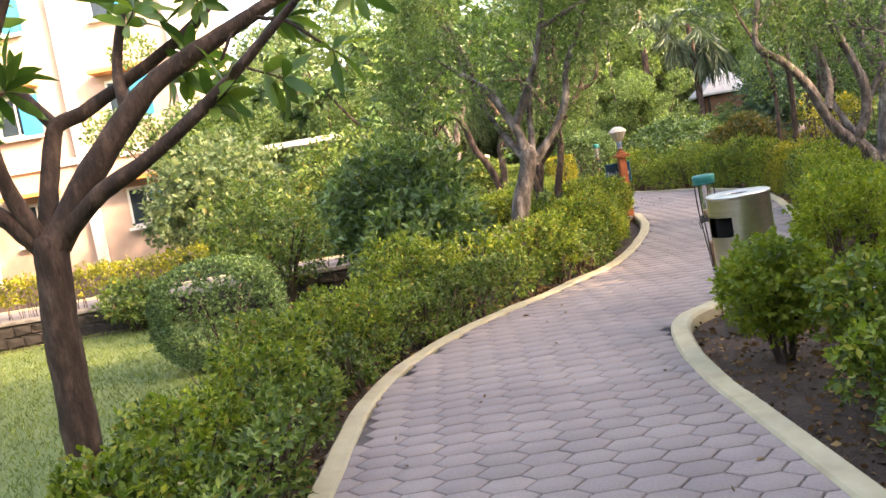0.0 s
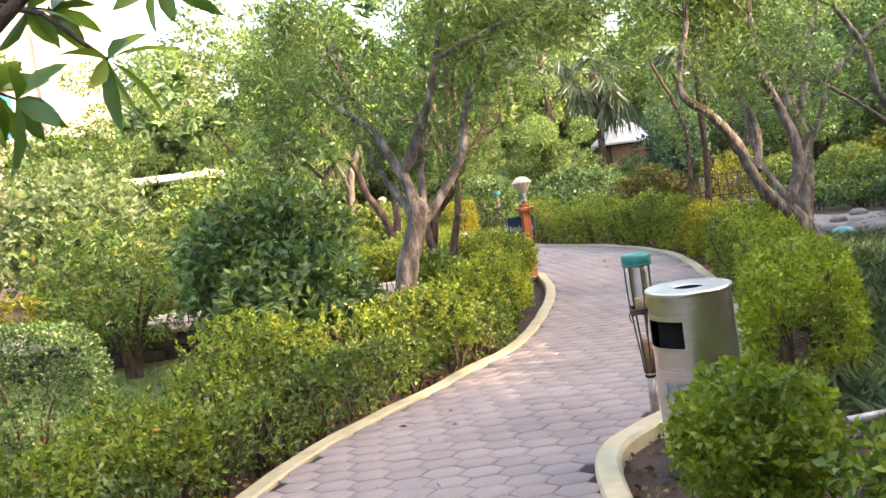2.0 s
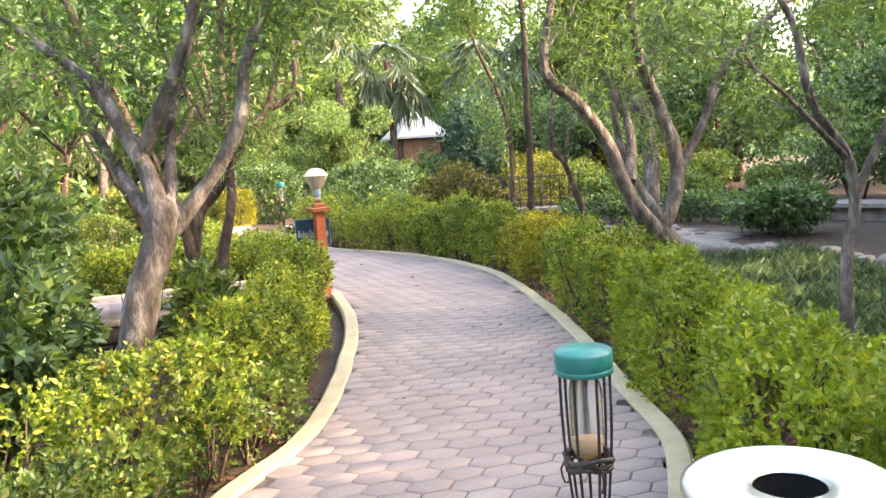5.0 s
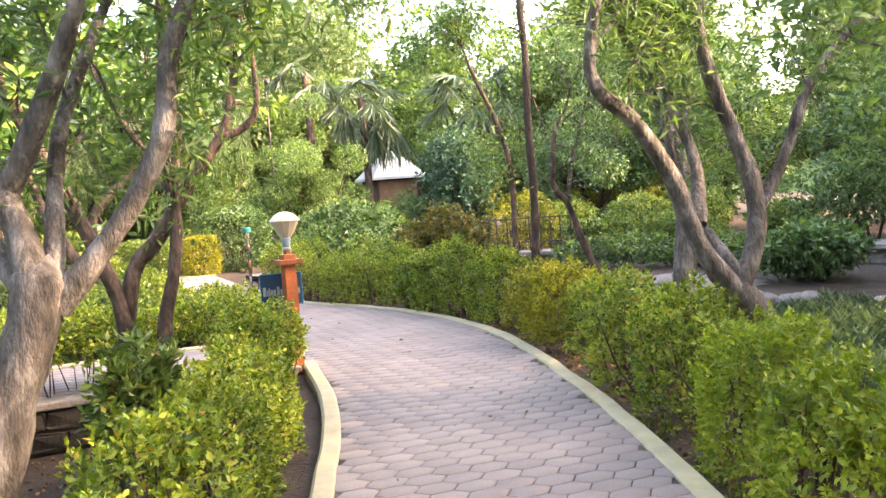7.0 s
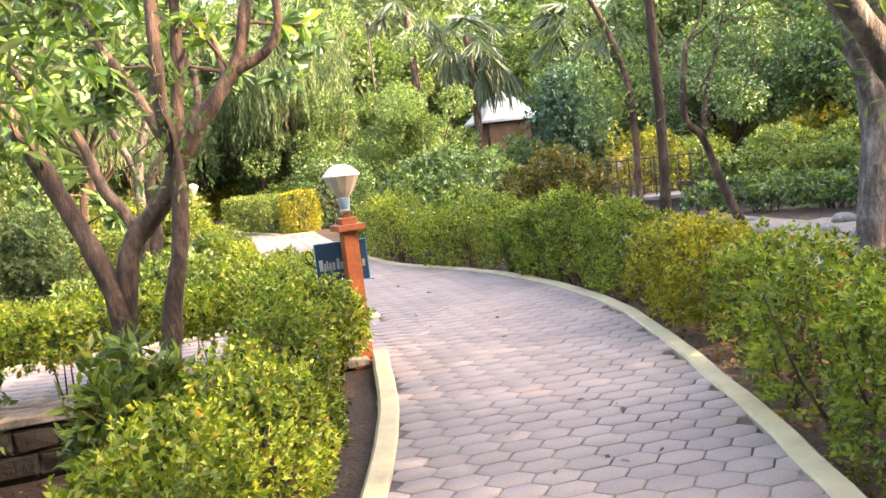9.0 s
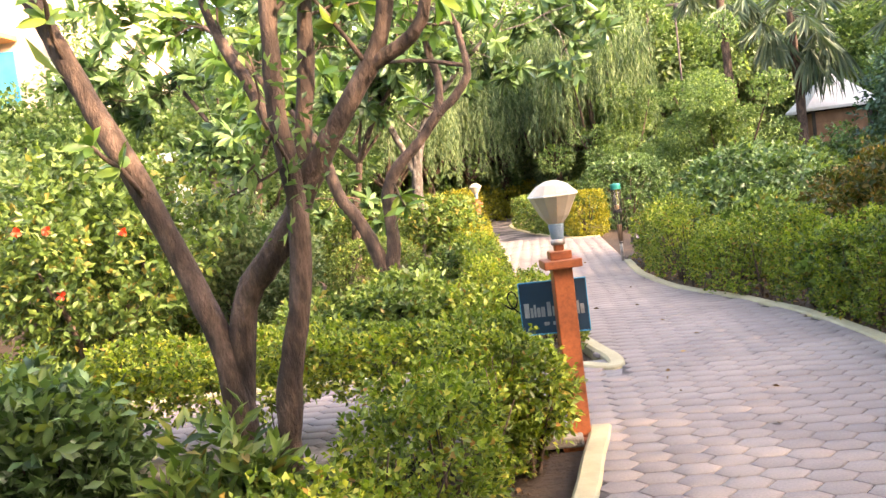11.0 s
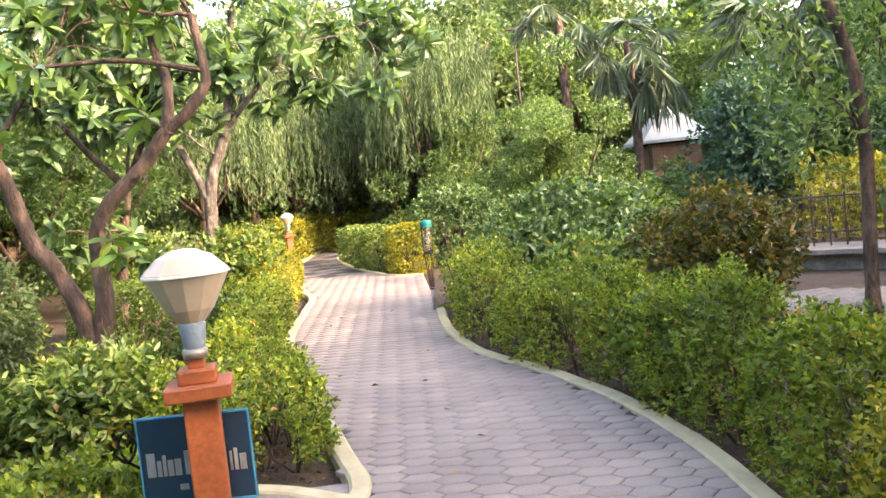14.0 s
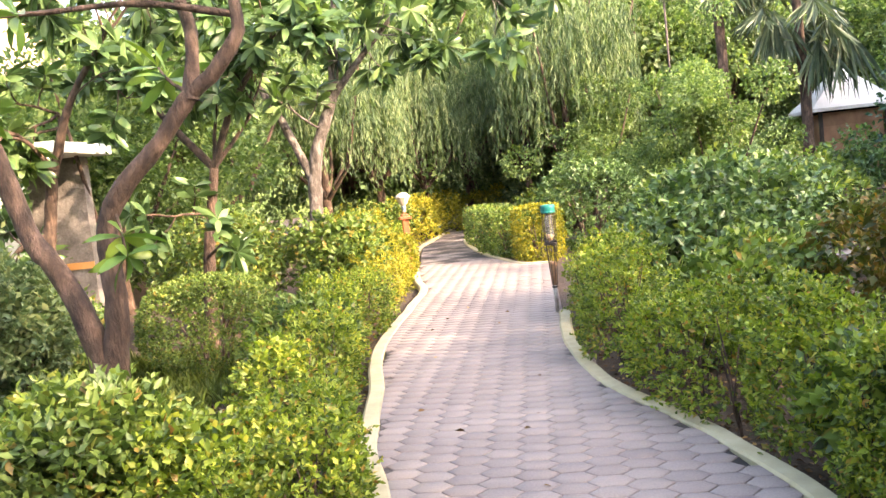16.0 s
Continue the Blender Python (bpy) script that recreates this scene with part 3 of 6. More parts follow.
def hedge(pts, width, height, density, leaf, material, label, group="clipped hedges along the path", base=None, seed=0.0, bulge=0.48, stems=5.0, category="hedge"):
    """A clipped hedge along pts: thin stems below, a leafy crown above."""
    line = smooth_line([(x, y, 0) for x, y in pts], 0.15)[:, :2]
    x0, y0 = line[len(line) // 2]
    low = gz(x0, y0)
    ob = thing("hedge", (0, 0, 0), label, category, group)
    length = np.linalg.norm(np.diff(line, axis=0), axis=1).sum()
    n = int(length * density / 8)
    P, O = shell_points(n, rng, line, width, (base if base is not None else low + 0.10), height, bulge=bulge, seed=seed)
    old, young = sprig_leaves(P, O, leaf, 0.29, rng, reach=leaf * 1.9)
    part("foliage", tri_mesh("foliage", *old, material), material, ob)
    # brighter colour for these upper leaves, so the top comes out paler
    shoots = BRIGHT_TIP.get(material.name, material)
    tagged(part("new_growth", tri_mesh("new_growth", *young, shoots), shoots, ob, "brighter upper leaf tips"), kind="stuff")
    v, t = stems_arrays(line, width, height, stems, rng)
    tagged(part("stemwork", tri_mesh("stemwork", v, t, M_BARK_BROWN), M_BARK_BROWN, ob), kind="stuff")
    return ob


def shrub(x, y, r, h, n, leaf, material, label, name="shrub", category="shrub", group="", lobes=7, bottom=0.12, narrow=0.3, squash=1.0, z0=None):
    """A rounded shrub: several leafy lobes on a few stems."""
    z0 = gz(x, y) if z0 is None else z0
    n = n // 6
    ob = thing(name, (x, y, z0), label, category, group)
    C = np.stack([rng.uniform(-0.5, 0.5, lobes) * r, rng.uniform(-0.5, 0.5, lobes) * r, rng.uniform(0.42, 0.68, lobes) * h], -1)
    C[0] = (0, 0, h * 0.58)
    R = rng.uniform(0.42, 0.62, lobes)
    R[0] = 0.72
    which = rng.choice(lobes, n, p=R ** 2 / (R ** 2).sum())
    d = unit(rng.normal(size=(n, 3)))
    sh = 1 - np.abs(rng.normal(0, 0.16, n)) + rng.uniform(0, 0.08, n)
    P = C[which] + d * (R[which] * sh)[:, None] * np.array([r, r, h * 0.58 * squash])
    P[:, 2] = np.maximum(P[:, 2], bottom * h * rng.uniform(0.6, 1.4, n))
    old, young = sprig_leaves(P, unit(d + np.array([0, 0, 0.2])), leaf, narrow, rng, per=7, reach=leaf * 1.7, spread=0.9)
    part("foliage", tri_mesh("foliage", *old, material), material, ob)
    shoots = BRIGHT_TIP.get(material.name, material)
    tagged(part("new_growth", tri_mesh("new_growth", *young, shoots), shoots, ob, "brighter upper leaf tips"), kind="stuff")
    tubes = []
    for _ in range(6):
        a = rng.uniform(0, 6.28)
        tip = np.array([math.cos(a) * r * 0.5, math.sin(a) * r * 0.5, h * 0.6])
        tubes.append(tube_arrays([(tip[0] * 0.15, tip[1] * 0.15, -0.05), tip * [0.5, 0.5, 0.55], tip], [0.02 * max(0.5, h), 0.006], 6))
    v, t = merge(tubes)
    tagged(part("stemwork", tri_mesh("stemwork", v, t, M_BARK_BROWN), M_BARK_BROWN, ob), kind="stuff")
    return ob


def clipped_bush(x, y, rx, ry, h, n, leaf, material, label, power=2.6, turn=0.0, group="", foot=0.05):
    """A bush sheared to a smooth dome or block, with a dense skin of short shoots."""
    z0 = gz(x, y)
    ob = thing("bush", (x, y, z0), label, "bush", group)
    ob.rotation_euler = (0, 0, radians(turn))
    n = n // 8
    d = unit(rng.normal(size=(n, 3)))
    rad = (np.abs(d) ** power).sum(1) ** (-1 / power)
    uneven = np.array([noise.noise(Vector(q) * 3.1 + Vector((x, y, 0))) for q in d])
    depth = 1 - np.abs(rng.normal(0, 0.04, n)) + 0.06 * uneven
    P = d * (rad * depth)[:, None] * np.array([rx, ry, (h - foot) / 2]) + np.array([0, 0, (h + foot) / 2])
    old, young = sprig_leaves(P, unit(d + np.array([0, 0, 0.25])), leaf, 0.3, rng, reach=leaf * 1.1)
    part("foliage", tri_mesh("foliage", *old, material), material, ob)
    shoots = material if material is M_DARK else BRIGHT_TIP.get(material.name, material)
    tagged(part("new_growth", tri_mesh("new_growth", *young, shoots), shoots, ob, "brighter upper leaf tips"), kind="stuff")
    tubes = []
    for k in range(6):
        a = 6.283 * k / 6 + rng.uniform(0, 0.6)
        tip = np.array([math.cos(a) * rx * 0.55, math.sin(a) * ry * 0.55, h * 0.7])
        tubes.append(tube_arrays([(tip[0] * 0.2, tip[1] * 0.2, -0.05), tip * [0.5, 0.5, 0.5], tip], [0.018, 0.006], 6))
    v, t = merge(tubes)
    tagged(part("stemwork", tri_mesh("stemwork", v, t, M_BARK_BROWN), M_BARK_BROWN, ob), kind="stuff")
    return ob


def grow(start, way, length, radius, levels, gen, spread=0.7, up=0.25, kids=3):
    """Branches from a point on: a list of (line, radii), and the twig tips with their ways."""
    lines, tips = [], []
    way = np.array(way, float)
    way /= np.linalg.norm(way)
    n = 5
    p, pts = np.array(start, float), [np.array(start, float)]
    for _ in range(n):
        way = way + gen.normal(0, 0.16, 3) + np.array([0, 0, up * 0.12])
        way /= np.linalg.norm(way)
        p = p + way * length / n
        pts.append(p)
    lines.append((pts, [radius, radius * 0.55]))
    if levels == 0:
        tips.append((pts[-1], way))
        tips.append((pts[3], way))
        return lines, tips
    for k in range(kids):
        q = pts[int(gen.integers(2, n + 1))] if k else pts[-1]
        w = unit(way + gen.normal(0, spread, 3))
        l2, t2 = grow(q, w, length * gen.uniform(0.55, 0.8), radius * 0.55, levels - 1, gen, spread, up, kids)
        lines += l2
        tips += t2
    return lines, tips


def whorl_arrays(tips, gen, leaves=9, length=0.24, half=0.035, rise=0.35):
    """Rosettes of long leaves at the tips of thick twigs."""
    P, D = [], []
    for tip, way in tips:
        ref = unit(np.cross(way, gen.normal(size=3)))
        other = np.cross(way, ref)
        for k in range(leaves):
            a = 2 * math.pi * (k + gen.uniform(-0.2, 0.2)) / leaves
            P.append(tip)
            D.append(unit(ref * math.cos(a) + other * math.sin(a) + way * gen.uniform(0.0, 2 * rise)))
    P, D = np.array(P), np.array(D)
    return leaf_arrays(P, D, length * gen.uniform(0.6, 1.2, len(P)), half, gen, 0.28, 0.3, rows=5)


def spray_arrays(tips, gen, per_tip, length, narrow, reach=0.35, hang=0.0):
    """Small leaves scattered round the twig tips; hang pulls them down."""
    T = np.array([t for t, _ in tips])
    W = np.array([w for _, w in tips])
    i = gen.integers(0, len(T), per_tip * len(T))
    P = T[i] + gen.normal(0, reach * 0.45, (len(i), 3)) - W[i] * gen.uniform(0, reach, len(i))[:, None]
    if hang:
        P[:, 2] -= np.abs(gen.normal(0, hang, len(i)))
    D = unit(W[i] * 0.4 + gen.normal(0, 0.7, P.shape) + np.array([0, 0, -hang * 2.0]))
    L = length * gen.uniform(0.6, 1.4, len(i))
    return leaf_arrays(P, D, L, L * narrow, gen)


def tree(x, y, limbs, bark, leaf_of, label, crown_material, name="tree", levels=2, reach=0.9, kids=3, up=0.25, spread=0.7, sides=14, grow_from=None, group="", category="tree", knob=0.05, extra=()):
    """A tree from its main limbs (lines in the world with radii at both ends); twigs and leaves grow from their upper ends."""
    z0 = gz(x, y)
    ob = thing(name, (x, y, z0), label, category, group)
    o = np.array([x, y, z0])
    tubes, twigs, tips = [], [], []
    for k, (line, r0, r1) in enumerate(limbs):
        L = smooth_line(line, 0.06)
        tubes.append(trunk_arrays(L - o, r0, r1, sides, k * 7.3 + x, knob * 2.0))
        if grow_from is None or k in grow_from:
            way = unit(L[-1] - L[-6])
            for _ in range(3 if k else 2):
                l2, t2 = grow(L[-1] - o, unit(way + rng.normal(0, 0.45, 3)), reach * rng.uniform(0.7, 1.1), max(r1 * 0.6, 0.008), levels, rng, spread, up, kids)
                twigs += l2
                tips += t2
            for f in (0.55, 0.75):
                q = L[int(len(L) * f)]
                l2, t2 = grow(q - o, unit(way + rng.normal(0, 0.9, 3)), reach * 0.7, max(r1 * 0.4, 0.006), max(levels - 1, 0), rng, spread, up, kids)
                twigs += l2
                tips += t2
    for e in extra:
        q = limbs[1][0][-2]
        p = np.array(e) - o
        twigs.append(([np.array(q) - o, (np.array(q) - o + p) / 2 + [0, 0, 0.06], p], [0.012, 0.009]))
        tips.append((p, unit(np.array([0.5, -0.4, -0.3]))))
    v, t = merge(tubes)
    part("trunk", smooth_mesh(tri_mesh("trunk", v, t, bark)), bark, ob)
    if twigs:
        v, t = merge([tube_arrays(l, r, 5) for l, r in twigs])
        tagged(part("branchwork", smooth_mesh(tri_mesh("branchwork", v, t, bark)), bark, ob), kind="stuff")
    if tips and leaf_of:
        v, t = leaf_of(tips)
        part("crown", tri_mesh("crown", v, t, crown_material), crown_material, ob)
    return ob


def clumpy_crown(n, rx, rz, zc, leaf, material, lobes, gen, narrow=0.32, hang=0.0, flat=1.0):
    C = gen.normal(0, 0.46, (lobes, 3)) * [rx, rx, rz] + [0, 0, zc]
    R = gen.uniform(0.17, 0.36, lobes) * rx
    w = gen.choice(lobes, n, p=R ** 2 / (R ** 2).sum())
    d = unit(gen.normal(size=(n, 3)))
    rr = gen.uniform(0.35, 1.05, n) ** 0.6
    P = C[w] + d * (R[w] * rr)[:, None] * [1, 1, 0.75 * flat]
    if hang:
        P[:, 2] -= np.abs(gen.normal(0, hang, n))
    D = unit(d + gen.normal(0, 0.7, P.shape) + np.array([0, 0, -hang]))
    L = leaf * gen.uniform(0.6, 1.4, n)
    v, t = leaf_arrays(P, D, L, L * narrow, gen)
    return tri_mesh("crown", v, t, material), C


def weeping_crown(n, r, top, leaf, material, gen):
    """Long strands of narrow leaves that hang from a dome of twigs."""
    m = n // 30
    a, q = gen.uniform(0, 6.283, m), r * np.sqrt(gen.uniform(0.02, 1, m))
    zs = top - 0.35 * (q / r) ** 2 * r + gen.normal(0, 0.35, m)
    long = gen.uniform(0.9, 2.8, m)
    f = np.linspace(0, 1, 30)[None]
    drift = gen.normal(0, 0.10, (m, 2))
    X = (np.cos(a) * q)[:, None] + drift[:, :1] * f + gen.normal(0, 0.03, (m, 30))
    Y = (np.sin(a) * q)[:, None] + drift[:, 1:] * f + gen.normal(0, 0.03, (m, 30))
    Z = zs[:, None] - long[:, None] * f
    P = np.stack([X, Y, Z], -1).reshape(-1, 3)
    D = unit(gen.normal(0, 0.35, P.shape) + np.array([0, 0, -1.0]))
    L = leaf * gen.uniform(0.6, 1.3, len(P))
    v, t = leaf_arrays(P, D, L, L * 0.11, gen)
    C = np.stack([np.cos(a[:8]) * q[:8], np.sin(a[:8]) * q[:8], zs[:8]], -1)
    return tri_mesh("crown", v, t, material), C


def backdrop_tree(n, rx, rz, zc, leaf, material, bark, label, lobes=34, hang=0.0, name="tree", group="trees behind the garden"):
    """A whole tree seen from afar: tapered trunk, limbs to the leaf masses, clumpy crown."""
    ob = thing(name, (0, 0, 0), label, "tree", group)
    if hang:
        crown, C = weeping_crown(n, rx, zc + rz * 0.7, leaf, material, rng)
    else:
        crown, C = clumpy_crown(n, rx, rz, zc, leaf, material, lobes, rng)
    tubes = [tube_arrays(smooth_line([(0, 0, -0.3), (0.1, 0.05, zc * 0.35), (-0.05, 0.1, zc * 0.8)], 0.3), [0.16, 0.07], 8, rng, 0.05)]
    for c in C[:8]:
        tubes.append(tube_arrays([(0.05, 0.05, zc * 0.4), (c[0] * 0.5, c[1] * 0.5, zc * 0.6), c], [0.07, 0.02], 6))
    v, t = merge(tubes)
    part("trunk", smooth_mesh(tri_mesh("trunk", v, t, bark)), bark, ob)
    part("crown", crown, material, ob)
    return ob


build_ground()
build_lawn("lawn", -13.0, 1.5, -5.0, 12.7, "short green lawn beside the hedge")
PATH_MAIN, PATH_SIDE, PATH_RIGHT = build_paths()
kerb(LEFT_EDGE, -1)
kerb(RIGHT_EDGE, 1)
kerb(RIGHT_EDGE_2, 1)
kerb([(-9, 14.78), (0.0, 14.78), (1.4, 14.80), (2.2, 14.80), (2.58, 14.66), (2.80, 14.48), (2.92, 14.43), (2.995, 14.50), (3.0, 14.78)] + LEFT_EDGE_2[1:], -1)


# retaining wall under the side path's lawn edge
def retaining_wall():
    wall = thing("retaining_wall", (0, SIDE_Y0 - 0.12, 0), "dark stone retaining wall with a pale cement coping", "wall", kind="structure")
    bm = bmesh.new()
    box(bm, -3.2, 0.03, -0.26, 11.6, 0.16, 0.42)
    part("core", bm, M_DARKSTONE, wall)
    bm = bmesh.new()
    box(bm, -3.2, 0.02, -0.02, 11.64, 0.24, 0.06, 0.012)
    part("coping", bm, M_STONE, wall, "pale cement coping")
    shapes = []
    for k in range(5):
        bm = bmesh.new()
        box(bm, 0, 0, 0, 0.26, 0.07, 0.15, 0.02)
        for v in bm.verts:
            v.co += Vector(rng.normal(0, 0.008, 3))
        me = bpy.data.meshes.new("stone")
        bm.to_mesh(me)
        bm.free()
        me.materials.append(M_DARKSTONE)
        shapes.append(me)
    for row in range(2):
        for k in range(42):
            st = new("stone", shapes[int(rng.integers(5))])
            st.parent = wall
            st.location = (-8.9 + k * 0.275 + row * 0.13, -0.045, -0.14 - row * 0.17)


retaining_wall()

# left hedges, in runs
def off_left(y, d):
    e = edge_x(ALL_LEFT, y)
    e2 = edge_x(ALL_LEFT, y + 0.2)
    nx, ny = -0.2, (e2 - e)
    s = math.hypot(nx, ny)
    return (e + nx / s * d, y + ny / s * d)


def off_right(y, d):
    e = edge_x(ALL_RIGHT, y)
    e2 = edge_x(ALL_RIGHT, y + 0.2)
    s = math.hypot(0.2, e2 - e)
    return (e + 0.2 / s * d, y - (e2 - e) / s * d)


def hedge_run(side, a, b, h, w, d, material, density, leaf, seed, long=0.62, gap=0.10, rise=0.16):
    """Separate clipped bushes set close along one stretch of the kerb, uneven in height and width."""
    gen = np.random.default_rng(int(seed))
    y = a
    k = 0
    while y < b - 0.15:
        ln = min(long * gen.uniform(0.75, 1.35), b - y)
        q = d + gen.normal(0, 0.045)
        at = off_left if side < 0 else off_right
        pts = [at(yy, q) for yy in np.linspace(y + 0.12, max(y + ln - 0.12, y + 0.2), 4)]
        low = gz(*pts[1])
        hedge(pts, w * gen.uniform(0.85, 1.15), h * gen.uniform(0.90, 1.10), density, leaf, material, "clipped yellow-green hedge bush behind the painted kerb", base=low + rise, seed=seed + k * 1.7, bulge=0.24, stems=7.0)
        y += ln + gap * gen.uniform(0.2, 1.6)
        k += 1


for k, (a, b, h, w, d, m, dens) in enumerate([(-2.0, 1.6, 0.45, 0.5, 0.48, M_GREEN, 2500), (1.7, 4.3, 0.47, 0.50, 0.50, M_DURANTA, 6400), (4.4, 5.9, 0.54, 0.60, 0.56, M_DURANTA, 6400),
                                              (6.0, 7.3, 0.62, 0.70, 0.60, M_DURANTA, 6400), (7.35, 8.9, 0.62, 0.66, 0.55, M_DURANTA, 6400)]):
    hedge_run(-1, a, b, h, w, d, m, dens * 1.3, 0.037, 300 + k * 11, rise=0.24)
hedge_run(-1, 9.0, 12.75, 0.62, 0.50, 0.52, M_DURANTA, 11000, 0.036, 371, long=1.0, gap=0.0, rise=0.06)
for k, (a, b, h) in enumerate([(1.6, 4.6, 0.30), (4.8, 7.4, 0.34), (7.6, 8.6, 0.34)]):
    pts = [off_left(y, 0.32) for y in np.linspace(a, b, 5)]
    hedge(pts, 0.30, h, 3000, 0.042, M_GREEN, "low green border plants between kerb and hedge", group="low border plants", seed=50 + k, bulge=0.7, stems=12)
hedge_run(-1, 15.05, 16.7, 0.50, 0.58, 0.44, M_DURANTA, 10000, 0.036, 411, long=0.9, gap=0.0, rise=0.04)
hedge_run(-1, 16.8, 22.2, 0.60, 0.55, 0.46, M_DURANTA, 6500, 0.042, 431, long=1.0, rise=0.08)
for k, (a, b, h, m) in enumerate([(22.4, 25.2, 0.62, M_YELLOW), (25.5, 30.5, 0.6, M_DURANTA)]):
    pts = [off_left(y, 0.50) for y in np.linspace(a, b, 5)]
    hedge(pts, 0.6, h, 3000, 0.045, m, "clipped yellow-green hedge bush behind the painted kerb", seed=80 + k)
# right hedges
hedge_run(1, -2.5, 1.2, 0.55, 0.7, 0.9, M_DURANTA, 2500, 0.037, 501)
shrub(1.78, 3.42, 0.42, 0.60, 5200, 0.045, M_DURANTA, "bushy bright green shrub on the leafy soil", narrow=0.32, bottom=0.2)
shrub(1.46, 2.75, 0.22, 0.30, 1500, 0.04, M_GREEN, "small low green plant behind the kerb", narrow=0.3, bottom=0.2)
# from 11.8 to 13.3 the yellow leaves paint in the sun on the hedge
for k, (a, b, h, w, d, m, dens) in enumerate([(6.15, 9.2, 0.60, 0.62, 0.44, M_LIME, 7600), (9.25, 11.0, 0.64, 0.66, 0.46, M_DURANTA, 7400), (11.0, 11.8, 0.66, 0.66, 0.46, M_DURANTA, 6400), (11.8, 13.3, 0.68, 0.68, 0.46, M_YELLOW, 10000),
                                              (13.3, 16.6, 0.69, 0.66, 0.46, M_DURANTA, 9000), (16.6, 18.2, 0.74, 0.66, 0.46, M_DURANTA, 7000), (18.2, 20.95, 0.80, 0.66, 0.46, M_DURANTA, 6000)]):
    hedge_run(1, a, b, h, w, d, m, dens * 1.3, 0.038, 531 + k * 9, long=0.95, gap=0.0 if a < 13 else 0.10, rise=0.02 if a < 11 else 0.10)
shrub(2.34, 12.58, 0.37, 0.70, 5200, 0.042, M_DURANTA, "bright yellow-green bush at the foot of the lamp post", narrow=0.3, bottom=0.15)
shrub(1.50, 4.20, 0.40, 0.66, 6000, 0.038, M_LIME, "bushy bright green shrub spilling over the kerb by the bin", narrow=0.32, bottom=0.25)
shrub(2.45, 4.15, 0.5, 0.50, 4200, 0.042, M_LIME, "low bright green shrub on the leafy soil", narrow=0.32, bottom=0.2)
shrub(1.56, 3.10, 0.30, 0.40, 2400, 0.04, M_DURANTA, "low bright green shrub on the leafy soil", narrow=0.32, bottom=0.15)
shrub(1.70, 2.35, 0.34, 0.42, 2600, 0.04, M_GREEN, "small low green plant behind the kerb", narrow=0.3, bottom=0.15)
shrub(2.15, 3.0, 0.45, 0.52, 3400, 0.045, M_DURANTA, "low bright green shrub on the leafy soil", narrow=0.32, bottom=0.15)
shrub(2.3, 2.2, 0.6, 0.55, 4200, 0.045, M_DURANTA, "low bright green shrub on the leafy soil", narrow=0.32, bottom=0.2)
clipped_bush(3.52, 26.75, 0.37, 0.42, 0.98, 7000, 0.05, M_YELLOW, "golden hedge block clipped square at the bend of the path", 6.0, 20, "clipped hedge blocks at the bend")
clipped_bush(2.98, 28.4, 0.46, 1.0, 0.92, 9000, 0.055, M_GREEN, "green hedge block clipped square at the bend of the path", 6.0, 18, "clipped hedge blocks at the bend")
clipped_bush(2.5, 31.0, 0.46, 1.2, 0.90, 7000, 0.07, M_GREEN, "green hedge block clipped square at the bend of the path", 6.0, 12, "clipped hedge blocks at the bend")
clipped_bush(1.22, 25.7, 0.36, 0.5, 0.80, 6000, 0.05, M_YELLOW, "golden clipped mound in front of the far lamp", 3.0)
hedge([(-3.6, 13.26), (-2.0, 13.28), (-0.4, 13.26)], 0.6, 0.62, 5000, 0.042, M_DURANTA, "leggy hedge with bare stems on the side path's edge", base=0.28, seed=41, stems=3)
hedge([(-0.3, 13.26), (0.8, 13.26), (2.25, 13.30)], 0.62, 0.62, 9000, 0.040, M_DURANTA, "leggy hedge with bare stems on the side path's edge", base=0.30, seed=43, stems=3)
hedge([(-8.8, 13.26), (-6.0, 13.26), (-3.8, 13.26)], 0.6, 0.6, 1500, 0.06, M_YELLOW, "leggy hedge with bare stems on the side path's edge", base=0.2, seed=47, stems=3)

# ---- tall trees, by their limbs ----
def frangipani_leaves(tips):
    return whorl_arrays(tips, rng, 8, 0.23, 0.032, 0.5)


def thin_leaves(tips):
    return spray_arrays(tips, rng, 62, 0.075, 0.10, 0.32, 0.03)


def mid_leaves(tips):
    return spray_arrays(tips, rng, 34, 0.052, 0.20, 0.26, 0.02)


def broad_leaves(tips):
    return whorl_arrays(tips, rng, 9, 0.13, 0.019, 0.5)


